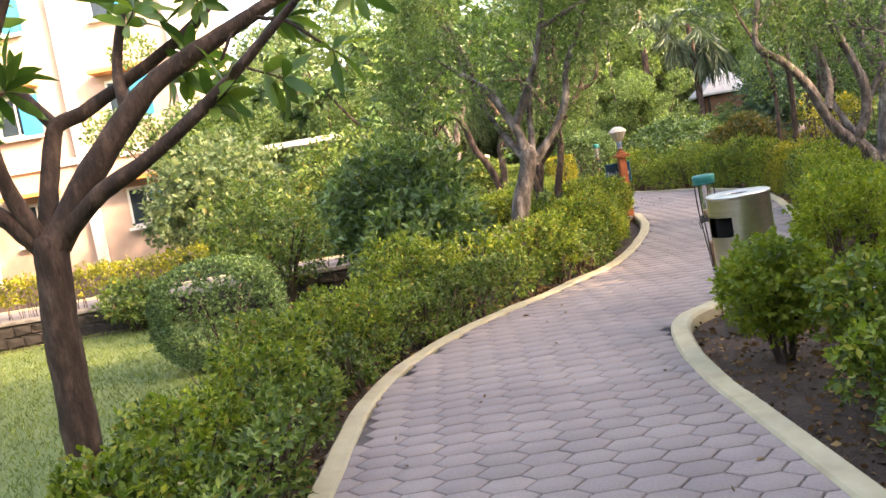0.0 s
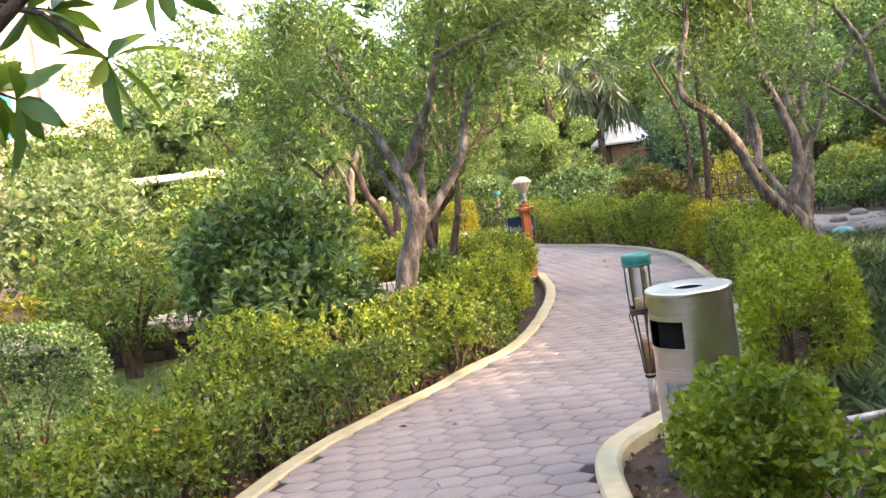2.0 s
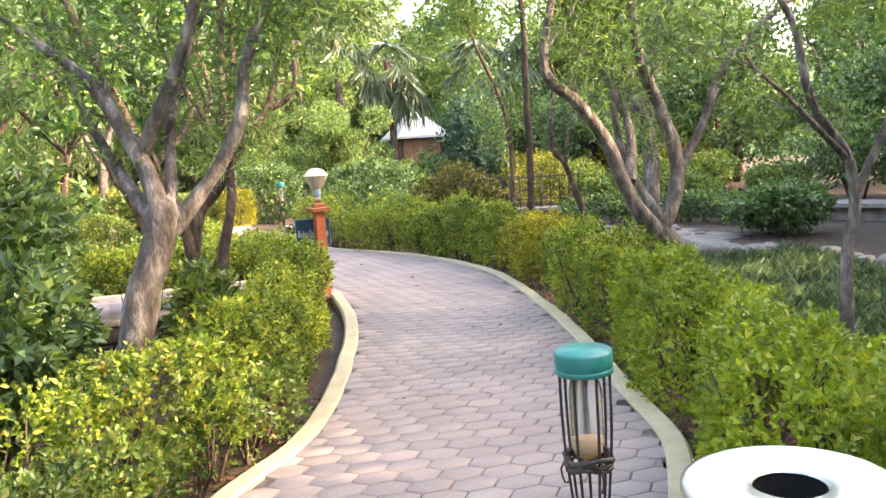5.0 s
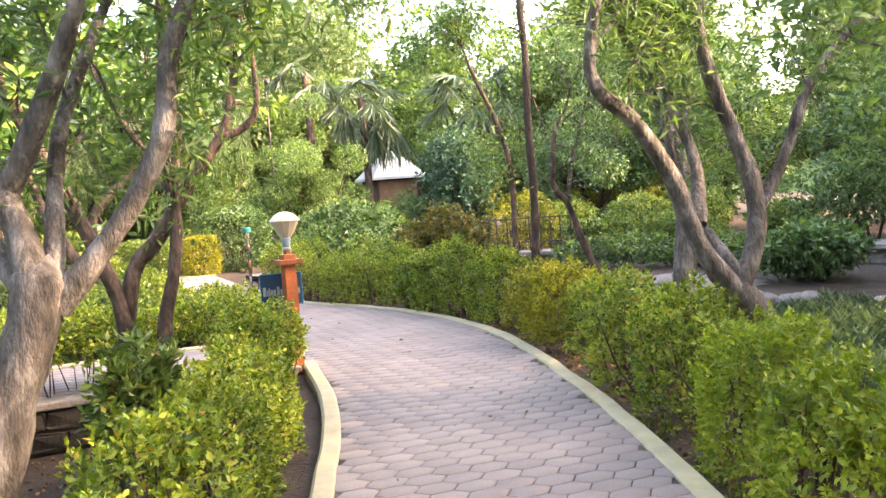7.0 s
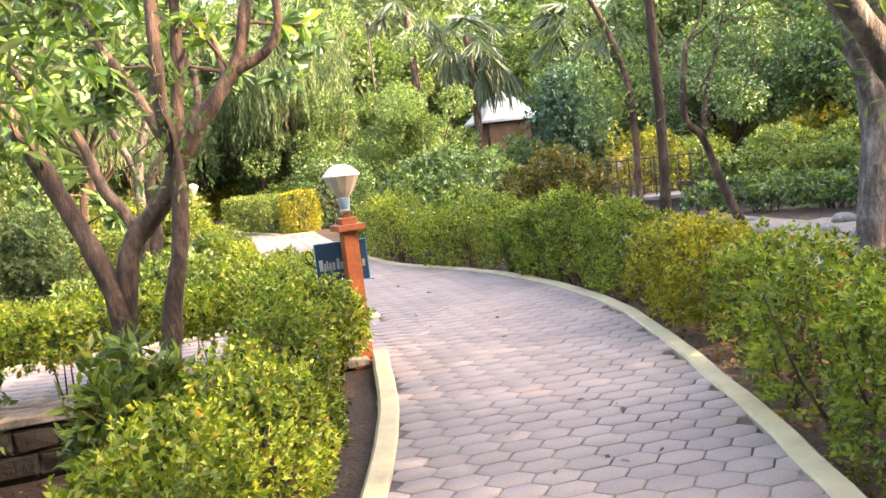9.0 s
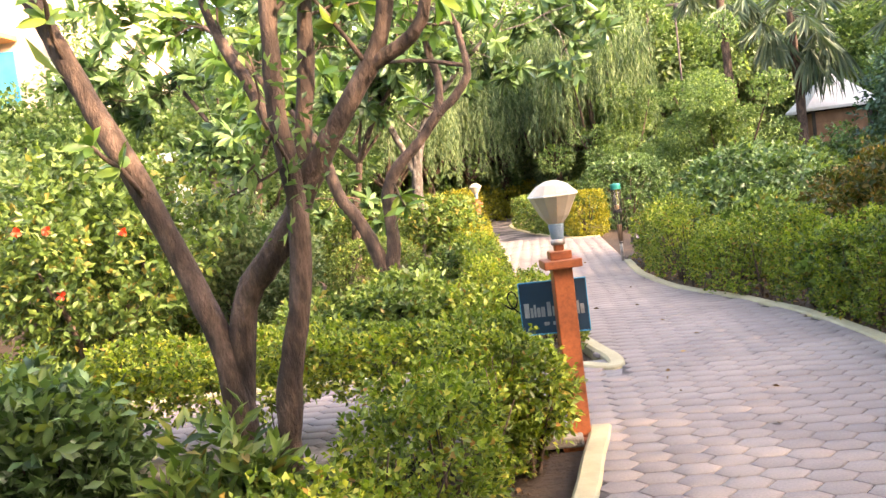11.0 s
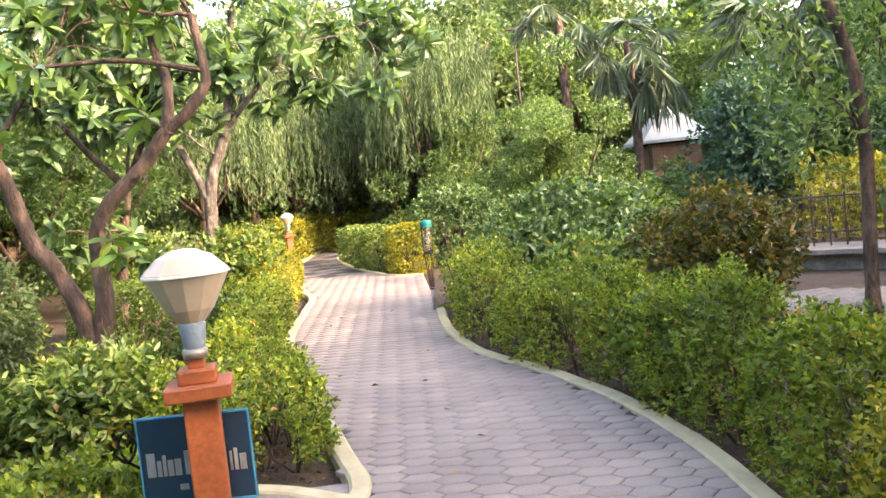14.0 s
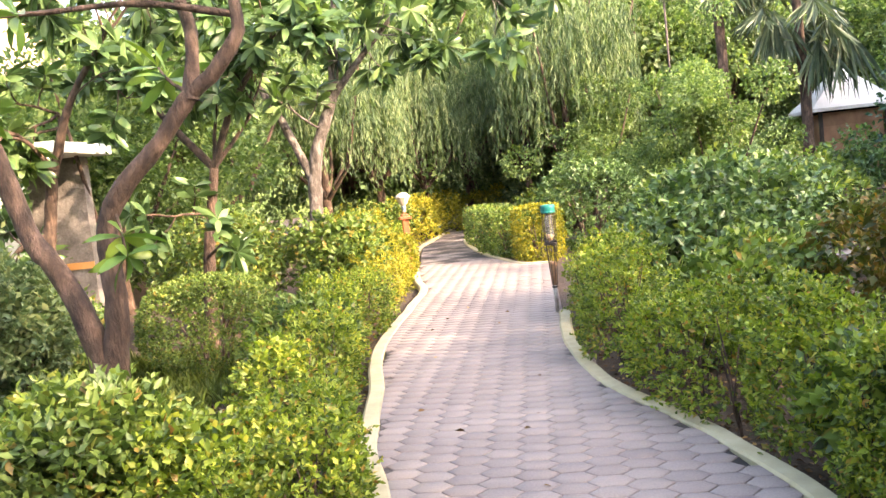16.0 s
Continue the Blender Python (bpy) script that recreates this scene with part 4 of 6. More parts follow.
tree(-2.3, 4.6, [
    ([(-2.27, 4.56, -0.51), (-2.24, 4.56, 0.14), (-2.22, 4.56, 0.74), (-2.18, 4.56, 1.18)], 0.102, 0.092),
    ([(-2.16, 4.56, 1.14), (-1.90, 4.61, 1.50), (-1.67, 4.66, 1.76), (-1.47, 4.71, 1.94), (-0.94, 4.76, 2.19), (-0.51, 4.86, 2.39)], 0.085, 0.028),
    ([(-2.13, 4.56, 1.16), (-1.84, 4.51, 1.37), (-1.53, 4.46, 1.51), (-1.11, 4.41, 1.77), (-0.63, 4.36, 2.14)], 0.055, 0.020),
    ([(-2.20, 4.56, 1.14), (-2.17, 4.66, 1.46), (-2.11, 4.76, 1.78), (-1.98, 4.81, 1.83), (-1.36, 4.96, 2.20), (-0.91, 5.06, 2.64)], 0.055, 0.020),
    ([(-2.11, 4.76, 1.78), (-2.26, 4.81, 1.96), (-2.46, 4.86, 2.24)], 0.040, 0.020),
    ([(-2.21, 4.56, 1.14), (-2.29, 4.46, 1.44), (-2.29, 4.36, 1.74), (-2.21, 4.31, 2.04), (-1.95, 4.26, 2.49)], 0.050, 0.022),
    ([(-2.23, 4.56, 1.12), (-2.37, 4.46, 1.34), (-2.61, 4.36, 1.59), (-2.81, 4.36, 2.04)], 0.050, 0.022),
    ([(-1.67, 4.66, 1.76), (-1.71, 4.76, 2.04), (-1.63, 4.86, 2.44)], 0.038, 0.018)],
    M_BARK_DARK, frangipani_leaves, "dark bare-limbed frangipani tree on the lawn", M_FRANG, name="frangipani_tree", levels=0, reach=0.34, kids=2, up=0.4, spread=0.6, knob=0.03, grow_from=[1, 2, 3, 4, 5, 6, 7], extra=[(-0.51, 4.58, 1.91), (-1.16, 4.66, 1.89), (-0.36, 4.86, 2.24)])

tree(0.5, 8.75, [
    ([(0.46, 8.72, -0.53), (0.58, 8.69, 0.29), (0.66, 8.66, 0.66), (0.77, 8.66, 0.97), (0.84, 8.66, 1.19)], 0.081, 0.089),
    ([(0.82, 8.66, 1.13), (0.77, 8.72, 1.39), (0.67, 8.84, 1.63), (0.52, 8.96, 1.91), (0.19, 9.13, 2.21)], 0.056, 0.021),
    ([(0.74, 8.78, 1.46), (0.91, 8.66, 1.80), (1.02, 8.54, 2.06), (1.11, 8.49, 2.36), (1.19, 8.43, 2.70)], 0.044, 0.021),
    ([(0.87, 8.66, 1.09), (1.11, 8.60, 1.37), (1.26, 8.54, 1.66), (1.32, 8.54, 1.97), (1.61, 8.54, 2.53)], 0.047, 0.020),
    ([(0.87, 8.66, 1.13), (0.92, 8.84, 1.62), (1.01, 9.01, 1.91), (1.18, 9.13, 2.29)], 0.041, 0.017),
    ([(1.11, 8.49, 2.36), (1.37, 8.31, 2.45), (1.75, 8.19, 2.58)], 0.027, 0.014),
    ([(0.80, 8.66, 1.11), (0.61, 9.01, 1.46), (0.43, 9.37, 1.93), (0.28, 9.60, 2.52)], 0.038, 0.015)],
    M_BARK, thin_leaves, "grey multi-stemmed tree with feathery pale foliage rising from the hedge", M_TREE, levels=2, reach=0.62, kids=3, up=0.5, grow_from=[1, 2, 3, 4, 5, 6], knob=0.06)

tree(4.85, 9.35, [
    ([(4.90, 9.23, -0.46), (4.79, 9.39, 0.12), (4.66, 9.45, 0.41), (4.51, 9.45, 0.61), (4.41, 9.45, 0.72)], 0.085, 0.085),
    ([(4.41, 9.45, 0.68), (4.18, 9.45, 0.97), (4.00, 9.45, 1.39), (3.74, 9.39, 1.68), (3.48, 9.34, 1.88), (3.48, 9.34, 2.12), (3.59, 9.34, 2.55)], 0.062, 0.026),
    ([(4.42, 9.45, 0.68), (4.57, 9.45, 0.98), (4.62, 9.50, 1.28), (4.55, 9.56, 1.61), (4.37, 9.56, 2.05), (4.32, 9.56, 2.55)], 0.064, 0.030),
    ([(4.18, 9.45, 1.10), (4.30, 9.61, 1.46), (4.22, 9.72, 1.82), (3.96, 9.78, 2.24), (3.84, 9.78, 2.55)], 0.042, 0.018),
    ([(4.61, 9.50, 1.08), (4.86, 9.45, 1.52), (4.97, 9.39, 1.84), (5.30, 9.34, 2.19), (5.76, 9.34, 2.49)], 0.040, 0.018),
    ([(4.44, 9.45, 0.79), (4.36, 9.78, 1.24), (4.40, 10.00, 1.79), (4.55, 10.11, 2.44)], 0.036, 0.016)],
    M_BARK, thin_leaves, "grey leaning tree forked low above the grass bed", M_TREE, levels=2, reach=0.6, kids=3, up=0.6, grow_from=[1, 2, 3, 4, 5], knob=0.06)

tree(5.0, 8.2, [
    ([(4.97, 8.16, -0.31), (4.92, 8.16, 0.44), (5.01, 8.16, 0.87), (4.95, 8.16, 1.21), (4.68, 8.16, 1.55), (4.56, 8.16, 2.00), (4.35, 8.16, 2.34)], 0.05, 0.02),
    ([(4.95, 8.16, 1.19), (4.67, 8.06, 1.35), (4.31, 7.96, 1.58), (4.00, 7.86, 1.74)], 0.022, 0.010),
    ([(5.00, 8.16, 0.94), (5.20, 8.06, 1.44), (5.30, 7.96, 2.14)], 0.03, 0.012)],
    M_BARK, mid_leaves, "slim crooked young tree beside the grass bed", M_TREE, levels=2, reach=0.45, kids=2, knob=0.05)

tree(1.18, 11.85, [
    ([(1.22, 11.9, -0.3), (1.21, 11.85, 0.35), (1.17, 11.85, 0.82), (1.06, 11.85, 1.16), (0.90, 11.85, 1.58), (0.78, 11.85, 1.83), (0.58, 11.85, 2.32), (0.40, 11.8, 2.8)], 0.064, 0.038),
    ([(1.20, 11.9, -0.3), (1.20, 11.88, 0.5), (1.28, 11.86, 1.0), (1.42, 11.85, 1.19), (1.54, 11.85, 1.33), (1.60, 11.85, 1.46)], 0.060, 0.052),
    ([(1.55, 11.85, 1.36), (1.64, 11.88, 1.8), (1.68, 11.9, 2.15), (1.72, 11.9, 2.7)], 0.040, 0.024),
    ([(1.57, 11.85, 1.40), (1.70, 11.83, 1.59), (1.80, 11.8, 1.72), (1.93, 11.8, 1.89), (2.0, 11.8, 2.03), (2.08, 11.8, 2.35)], 0.048, 0.030),
    ([(1.55, 11.86, 1.55), (1.40, 11.95, 1.90), (1.28, 12.0, 2.12), (1.15, 12.1, 2.45)], 0.032, 0.016),
    ([(1.93, 11.8, 1.89), (2.12, 11.75, 1.98), (2.2, 11.7, 2.12), (2.2, 11.7, 2.5)], 0.030, 0.016)],
    M_BARK_BROWN, broad_leaves, "brown leaning twin-trunk tree behind the hedge", M_FRANG, levels=1, reach=0.5, kids=3, up=0.35, knob=0.06, grow_from=[0, 2, 3, 4, 5])
tree(1.42, 11.75, [
    ([(1.38, 11.75, -0.3), (1.41, 11.75, 0.3), (1.46, 11.75, 0.7), (1.53, 11.75, 0.96), (1.57, 11.75, 1.2), (1.58, 11.75, 1.44), (1.56, 11.75, 1.66), (1.56, 11.75, 1.92), (1.62, 11.75, 2.9)], 0.054, 0.030)],
    M_BARK_BROWN, mid_leaves, "slender brown straight trunk beside the twin tree", M_TREE, levels=2, reach=0.5, knob=0.06, up=0.4)
tree(1.0, 16.8, [
    ([(1.02, 16.8, -0.4), (1.04, 16.8, 0.5), (1.10, 16.8, 0.9), (1.11, 16.8, 1.39), (1.24, 16.8, 1.62), (1.49, 16.8, 1.85), (1.70, 16.8, 2.09), (1.83, 16.8, 2.18), (1.99, 16.8, 2.36), (2.02, 16.8, 2.49), (1.97, 16.8, 2.9)], 0.088, 0.032),
    ([(1.0, 16.8, 0.35), (0.93, 16.8, 0.81), (0.77, 16.8, 1.19), (0.63, 16.8, 1.41), (0.49, 16.8, 1.91), (0.30, 16.8, 2.2), (-0.34, 16.8, 3.1)], 0.078, 0.030),
    ([(1.70, 16.8, 2.06), (1.73, 16.85, 2.43), (1.66, 16.9, 2.68), (1.60, 16.9, 3.1)], 0.048, 0.022),
    ([(2.0, 16.8, 2.5), (1.5, 16.7, 2.6), (0.9, 16.6, 2.6), (0.35, 16.5, 2.66)], 0.022, 0.010)],
    M_BARK_BROWN, frangipani_leaves, "brown forked frangipani with rosettes of long leaves", M_FRANG, name="frangipani_tree", levels=1, reach=0.5, kids=3, up=0.3, knob=0.05)
tree(0.44, 24.4, [
    ([(0.44, 24.4, -0.3), (0.45, 24.4, 0.3), (0.40, 24.4, 1.24), (0.50, 24.4, 2.06), (0.82, 24.4, 2.85), (0.93, 24.4, 3.66), (1.09, 24.4, 4.6)], 0.13, 0.05),
    ([(0.44, 24.4, 1.6), (0.05, 24.4, 2.54), (-0.29, 24.5, 3.2), (-0.6, 24.6, 4.2)], 0.07, 0.03),
    ([(0.80, 24.4, 2.8), (1.45, 24.2, 3.42), (2.0, 24.0, 3.9)], 0.06, 0.025),
    ([(0.9, 24.4, 3.3), (0.6, 24.0, 4.0), (0.4, 23.7, 4.7)], 0.05, 0.02)],
    M_BARK, lambda tips: whorl_arrays(tips, rng, 13, 0.34, 0.05, 0.4), "tall pale-trunked tree with big glossy leaf rosettes", M_DARK, levels=2, reach=1.0, kids=3, up=0.1)
for ox, oy in ((0.0, 0.0), (1.15, 1.5)):
    tree(-1.6 + ox, 20.5 + oy, [
        ([(-1.6 + ox, 20.5 + oy, -0.4), (-1.5 + ox, 20.5 + oy, 0.8), (-1.3 + ox, 20.5 + oy, 1.9)], 0.09, 0.055),
        ([(-1.3 + ox, 20.5 + oy, 1.9), (-0.9 + ox, 20.3 + oy, 2.6), (-0.4 + ox, 20.2 + oy, 3.2)], 0.05, 0.025),
        ([(-1.3 + ox, 20.5 + oy, 1.9), (-1.9 + ox, 20.6 + oy, 2.6), (-2.4 + ox, 20.8 + oy, 3.3)], 0.05, 0.025)],
        M_BARK_BROWN, lambda tips: whorl_arrays(tips, rng, 14, 0.26, 0.04, 0.4), "broad-leaved tree with dark leaf rosettes", M_DARK, levels=2, reach=0.8, kids=3, up=-0.1, group="broad-leaved trees")
tree(5.68, 14.2, [
    ([(5.66, 14.2, -0.3), (5.69, 14.2, 0.63), (5.72, 14.2, 1.38), (5.71, 14.2, 2.13), (5.73, 14.2, 2.8), (5.7, 14.2, 3.6)], 0.055, 0.035)],
    M_BARK_DARK, mid_leaves, "slim dark upright trunk behind the hedge", M_TREE, levels=3, reach=0.7, kids=3, up=0.35)
tree(5.45, 14.2, [
    ([(5.46, 14.25, -0.3), (5.44, 14.2, 0.72), (5.45, 14.2, 1.58), (5.33, 14.2, 2.1), (5.04, 14.2, 2.75)], 0.045, 0.022)],
    M_BARK_BROWN, mid_leaves, "slim brown leaning trunk behind the hedge", M_TREE, levels=3, reach=0.55, kids=3, up=0.35)
tree(7.5, 15.7, [
    ([(7.65, 15.7, -0.3), (7.25, 15.7, 0.58), (7.04, 15.7, 1.16), (6.83, 15.7, 1.45), (6.92, 15.7, 2.2)], 0.065, 0.03),
    ([(7.04, 15.7, 1.16), (7.2, 15.8, 1.7), (7.5, 15.9, 2.4)], 0.035, 0.018)],
    M_BARK_BROWN, mid_leaves, "leaning brown tree in the stony bed", M_DARK, levels=2, reach=0.9, kids=3, up=-0.1)
tree(5.95, 12.0, [
    ([(5.92, 12.0, -0.3), (6.03, 12.0, 0.6), (6.10, 12.0, 1.2), (6.02, 12.0, 1.6), (5.6, 11.9, 2.5)], 0.115, 0.06),
    ([(6.03, 12.0, 1.5), (6.3, 12.1, 2.4), (6.5, 12.1, 3.0)], 0.06, 0.03)],
    M_BARK, mid_leaves, "stout grey tree standing in the grass bed", M_TREE, levels=2, reach=0.8, kids=3, up=-0.1)

# ---- shrubs ----
clipped_bush(-2.5, 8.6, 0.66, 0.62, 1.12, 20000, 0.036, M_DARK, "rounded clipped dark green bush on the lawn")
shrub(-0.75, 10.9, 1.25, 2.1, 11000, 0.12, M_DARK, "large leafy green shrub above the hedge", narrow=0.22)
shrub(-2.5, 11.9, 1.15, 2.0, 5000, 0.09, M_GREEN, "tangled grey-green shrub beyond the lawn", narrow=0.2)
shrub(-0.3, 9.6, 0.95, 1.45, 8000, 0.12, M_DARK, "large leafy green shrub above the hedge", narrow=0.22)
shrub(-4.8, 12.4, 0.6, 0.8, 3000, 0.09, M_GREEN, "loose green shrub beside the low wall", narrow=0.22)
shrub(1.22, 11.5, 0.32, 0.92, 2600, 0.12, M_GREEN, "lush young plant with long leaves below the tree", category="plant", narrow=0.17)
clipped_bush(0.2, 20.4, 0.68, 0.62, 1.04, 22000, 0.034, M_GREEN, "dome-clipped green bush beside the forked tree")
shrub(1.50, 19.2, 0.5, 0.72, 4500, 0.09, M_GREEN, "spreading green shrub beside the path", narrow=0.22)
shrub(-1.7, 18.8, 0.8, 0.75, 5000, 0.10, M_GREEN, "spreading green shrub beside the path", narrow=0.22)
shrub(1.30, 16.0, 0.62, 0.92, 7500, 0.085, M_GREEN, "low leafy shrub behind the side path", narrow=0.24)
shrub(0.45, 16.1, 0.6, 0.80, 5500, 0.085, M_GREEN, "low leafy shrub behind the side path", narrow=0.24)
shrub(1.95, 15.75, 0.5, 0.62, 4200, 0.06, M_DURANTA, "yellow-green mounded shrub at the path corner")
shrub(-0.7, 23.0, 1.1, 1.6, 7000, 0.10, M_GREEN, "tall green shrub behind the dome bush", narrow=0.22)
shrub(1.0, 22.9, 0.6, 1.35, 5000, 0.09, M_GREEN, "upright green shrub beside the pale trunk")
red = shrub(-1.9, 16.6, 1.35, 2.5, 11000, 0.10, M_GREEN, "tall hibiscus bush with a few red flowers", narrow=0.26)
P = np.stack([rng.uniform(-0.9, 1.1, 4), rng.uniform(-1.2, -0.9, 4), rng.uniform(1.1, 2.1, 4)], -1)
for p in P:
    v, t = whorl_arrays([(p, np.array([0.1, -0.9, 0.3]))], rng, 6, 0.055, 0.020, 0.3)
    part("flower", tri_mesh("flower", v, t, M_FLOWER), M_FLOWER, red, "open red flower")
shrub(-0.2, 12.62, 0.5, 1.12, 3600, 0.12, M_DARK, "dark glossy leggy shrub in front of the retaining wall", narrow=0.24, bottom=0.25)
shrub(-0.4, 18.0, 0.5, 1.6, 6000, 0.07, M_PALE, "pale green upright shrub behind the soft grass", narrow=0.26)
shrub(-1.05, 18.2, 0.5, 2.0, 6000, 0.08, M_PALE, "tall green shrub behind the soft grass", narrow=0.26)
shrub(-1.5, 20.1, 0.8, 1.15, 5000, 0.09, M_GREEN, "green shrub in front of the outbuilding", narrow=0.24)
shrub(-4.5, 18.0, 1.8, 3.0, 9000, 0.15, M_PALE, "tall pale shrub in sunlight", narrow=0.28)
shrub(5.4, 21.0, 1.25, 1.55, 11000, 0.095, M_DARK, "wide rounded dark green bush beyond the hedge", category="bush")
clipped_bush(4.5, 28.0, 0.95, 0.9, 1.65, 9000, 0.08, M_DARK, "dome-clipped dark green bush", 2.3)
shrub(6.25, 18.2, 0.85, 1.42, 8000, 0.075, M_BROWNISH, "bronze-green bush with reddish new leaves", category="bush")
shrub(5.1, 18.6, 0.7, 0.95, 5000, 0.09, M_GREEN, "loose green shrub behind the hedge")
shrub(5.0, 15.9, 0.5, 0.7, 2500, 0.09, M_GREEN, "loose green shrub behind the hedge")
shrub(9.4, 24.6, 1.05, 3.3, 11000, 0.11, M_BLUE, "tall blue-green conical shrub", lobes=10)
shrub(8.2, 25.2, 0.8, 1.8, 5000, 0.09, M_DARK, "dark green shrub below the hut")
shrub(7.2, 24.4, 0.9, 1.5, 5000, 0.10, M_GREEN, "green shrub below the hut")
for x, y, r, h in [(11.8, 22.6, 0.9, 0.9), (13.2, 21.4, 1.0, 0.95), (13.6, 23.4, 1.1, 1.35), (15.4, 20.6, 1.1, 1.0), (12.4, 24.6, 0.9, 1.35), (15.4, 23.2, 1.1, 1.4)]:
    shrub(x, y, r, h, 4500, 0.09, M_GREEN, "flat-clipped green topiary bush", category="bush", group="clipped bushes beyond the walk", lobes=4, squash=0.8)
for pts in ([(9.6, 24.0), (11.0, 23.2)], [(11.2, 26.0), (14.5, 27.0), (18.0, 26.0)]):
    hedge(pts, 0.8, 1.15, 1500, 0.08, M_YELLOW, "sunlit golden hedge beyond the walk", group="golden hedges", seed=211)
hedge([(9.4, 20.0), (10.4, 18.6), (11.2, 16.6)], 0.6, 0.36, 1500, 0.09, M_DARK, "low dark shrubs along the pale walk", group="", seed=77)
hedge([(0.1, 33.0), (0.5, 36.5), (1.8, 39.0), (4.2, 39.2)], 1.0, 1.0, 1500, 0.10, M_YELLOW, "golden hedge closing the far bend", group="golden hedges", seed=219)
for x, y, r, h in ((0.1, 38.6, 1.3, 2.3), (2.0, 40.2, 1.5, 2.8), (3.6, 38.0, 1.2, 2.2), (-1.2, 36.8, 1.1, 1.7)):
    shrub(x, y, r, h, 5000, 0.14, M_PALE, "pale leafy shrub under the weeping trees", group="pale shrubs at the far bend", narrow=0.24)
shrub(3.7, 34.0, 1.0, 1.2, 4000, 0.11, M_GREEN, "green shrub at the far bend")
shrub(-0.4, 33.2, 1.1, 1.3, 4000, 0.11, M_GREEN, "green shrub at the far bend")
hedge([(0.7, 25.6), (0.25, 28.0), (-0.4, 31.0)], 1.0, 0.9, 1300, 0.09, M_YELLOW, "golden hedge round the far lamp", group="golden hedges", seed=215)


for x, y, r, h, m in [(15.2, 15.0, 1.4, 1.9, M_DARK), (15.6, 18.4, 1.5, 2.0, M_DARK), (15.6, 11.8, 1.4, 1.9, M_DARK), (10.2, 14.6, 0.9, 0.8, M_DARK), (10.6, 11.6, 1.0, 1.0, M_DARK),
                      (9.8, 9.2, 1.0, 1.2, M_DARK), (11.6, 8.2, 1.3, 1.8, M_DARK), (8.4, 7.0, 0.9, 1.3, M_DARK), (14.0, 8.8, 1.4, 2.2, M_GREEN)]:
    shrub(x, y, r, h, 5000, 0.12, m, "leafy green shrub beyond the grass bed", group="shrubs beyond the grass bed", narrow=0.24)


# ---- grasses and litter ----
def mondo_bed():
    n = 10500
    x, y = rng.uniform(2.0, 8.9, n), rng.uniform(4.4, 13.6, n)
    ok = (x > edge_x(ALL_RIGHT, y) + 0.95) & (x < 8.3 + 0.5 * np.sin(y * 1.1)) & (y > 5.4 + 0.7 * np.sin(x * 1.3)) & (y < 13.2 + 0.4 * np.sin(x * 2.1))
    x, y = x[ok], y[ok]
    P = np.repeat(np.stack([x, y, ground_z(x, y) - 0.01], -1), 12, 0)
    P[:, :2] += rng.normal(0, 0.02, (len(P), 2))
    D = unit(np.stack([rng.normal(0, 0.75, len(P)), rng.normal(0, 0.75, len(P)), np.ones(len(P))], -1))
    v, t = leaf_arrays(P, D, rng.uniform(0.10, 0.24, len(P)), 0.0045, rng, 0.35)
    tagged(new("mondo_grass", tri_mesh("mondo_grass", v, t, M_MONDO)), "dark blue-green tufted grass covering the bed", "grass", kind="stuff")


def tall_grass():
    n = 1300
    x, y = rng.uniform(-3.5, 0.75, n), rng.uniform(15.2, 21.5, n)
    P = np.repeat(np.stack([x, y, ground_z(x, y) - 0.01], -1), 14, 0)
    P[:, :2] += rng.normal(0, 0.05, (len(P), 2))
    D = unit(np.stack([rng.normal(0, 0.35, len(P)), rng.normal(0, 0.35, len(P)), np.ones(len(P))], -1))
    v, t = leaf_arrays(P, D, rng.uniform(0.10, 0.30, len(P)), 0.006, rng, 0.2)
    tagged(new("tall_grass", tri_mesh("tall_grass", v, t, M_GRASS)), "soft green grass behind the side path", "grass", kind="stuff")


def litter():
    n = 26000
    y = -1.0 + 23.0 * rng.uniform(0, 1, n) ** 1.4
    left = rng.random(n) < 0.5
    d = rng.uniform(0.13, 1.6, n) * np.where(left & (y > 9.5) & (y < 13), 2.3, 1.0)
    x = np.where(left, edge_x(ALL_LEFT, y) - d, edge_x(ALL_RIGHT, y) + d)
    z = ground_z(x, y) + rng.uniform(0.006, 0.02, n)
    ok = ~((y > SIDE_Y0 - 0.2) & (y < SIDE_Y1 + 0.2) & left)
    P = np.stack([x, y, z], -1)[ok]
    D = unit(np.stack([rng.normal(0, 1, len(P)), rng.normal(0, 1, len(P)), rng.normal(0.05, 0.18, len(P))], -1))
    L = rng.uniform(0.018, 0.052, len(P))
    v, t = leaf_arrays(P, D, L, L * 0.3, rng, 0.1)
    tagged(new("leaf_litter", tri_mesh("leaf_litter", v, t, M_LITTER)), "dry brown fallen leaves on the soil", "leaf litter", kind="stuff")
    n = 70
    y = rng.uniform(2.0, 22.0, n)
    f = rng.uniform(0.06, 0.94, n) ** 1.0
    x = edge_x(ALL_LEFT, y) * (1 - f) + edge_x(ALL_RIGHT, y) * f
    P = np.stack([x, y, np.full(n, 0.006)], -1)
    D = unit(np.stack([rng.normal(0, 1, n), rng.normal(0, 1, n), np.zeros(n)], -1))
    L = rng.uniform(0.02, 0.06, n)
    v, t = leaf_arrays(P, D, L, L * 0.25, rng, 0.02)
    tagged(new("fallen_leaves", tri_mesh("fallen_leaves", v, t, M_LITTER)), "a few small dry leaves on the pavers", "leaf litter", kind="stuff")


mondo_bed()
tall_grass()
litter()


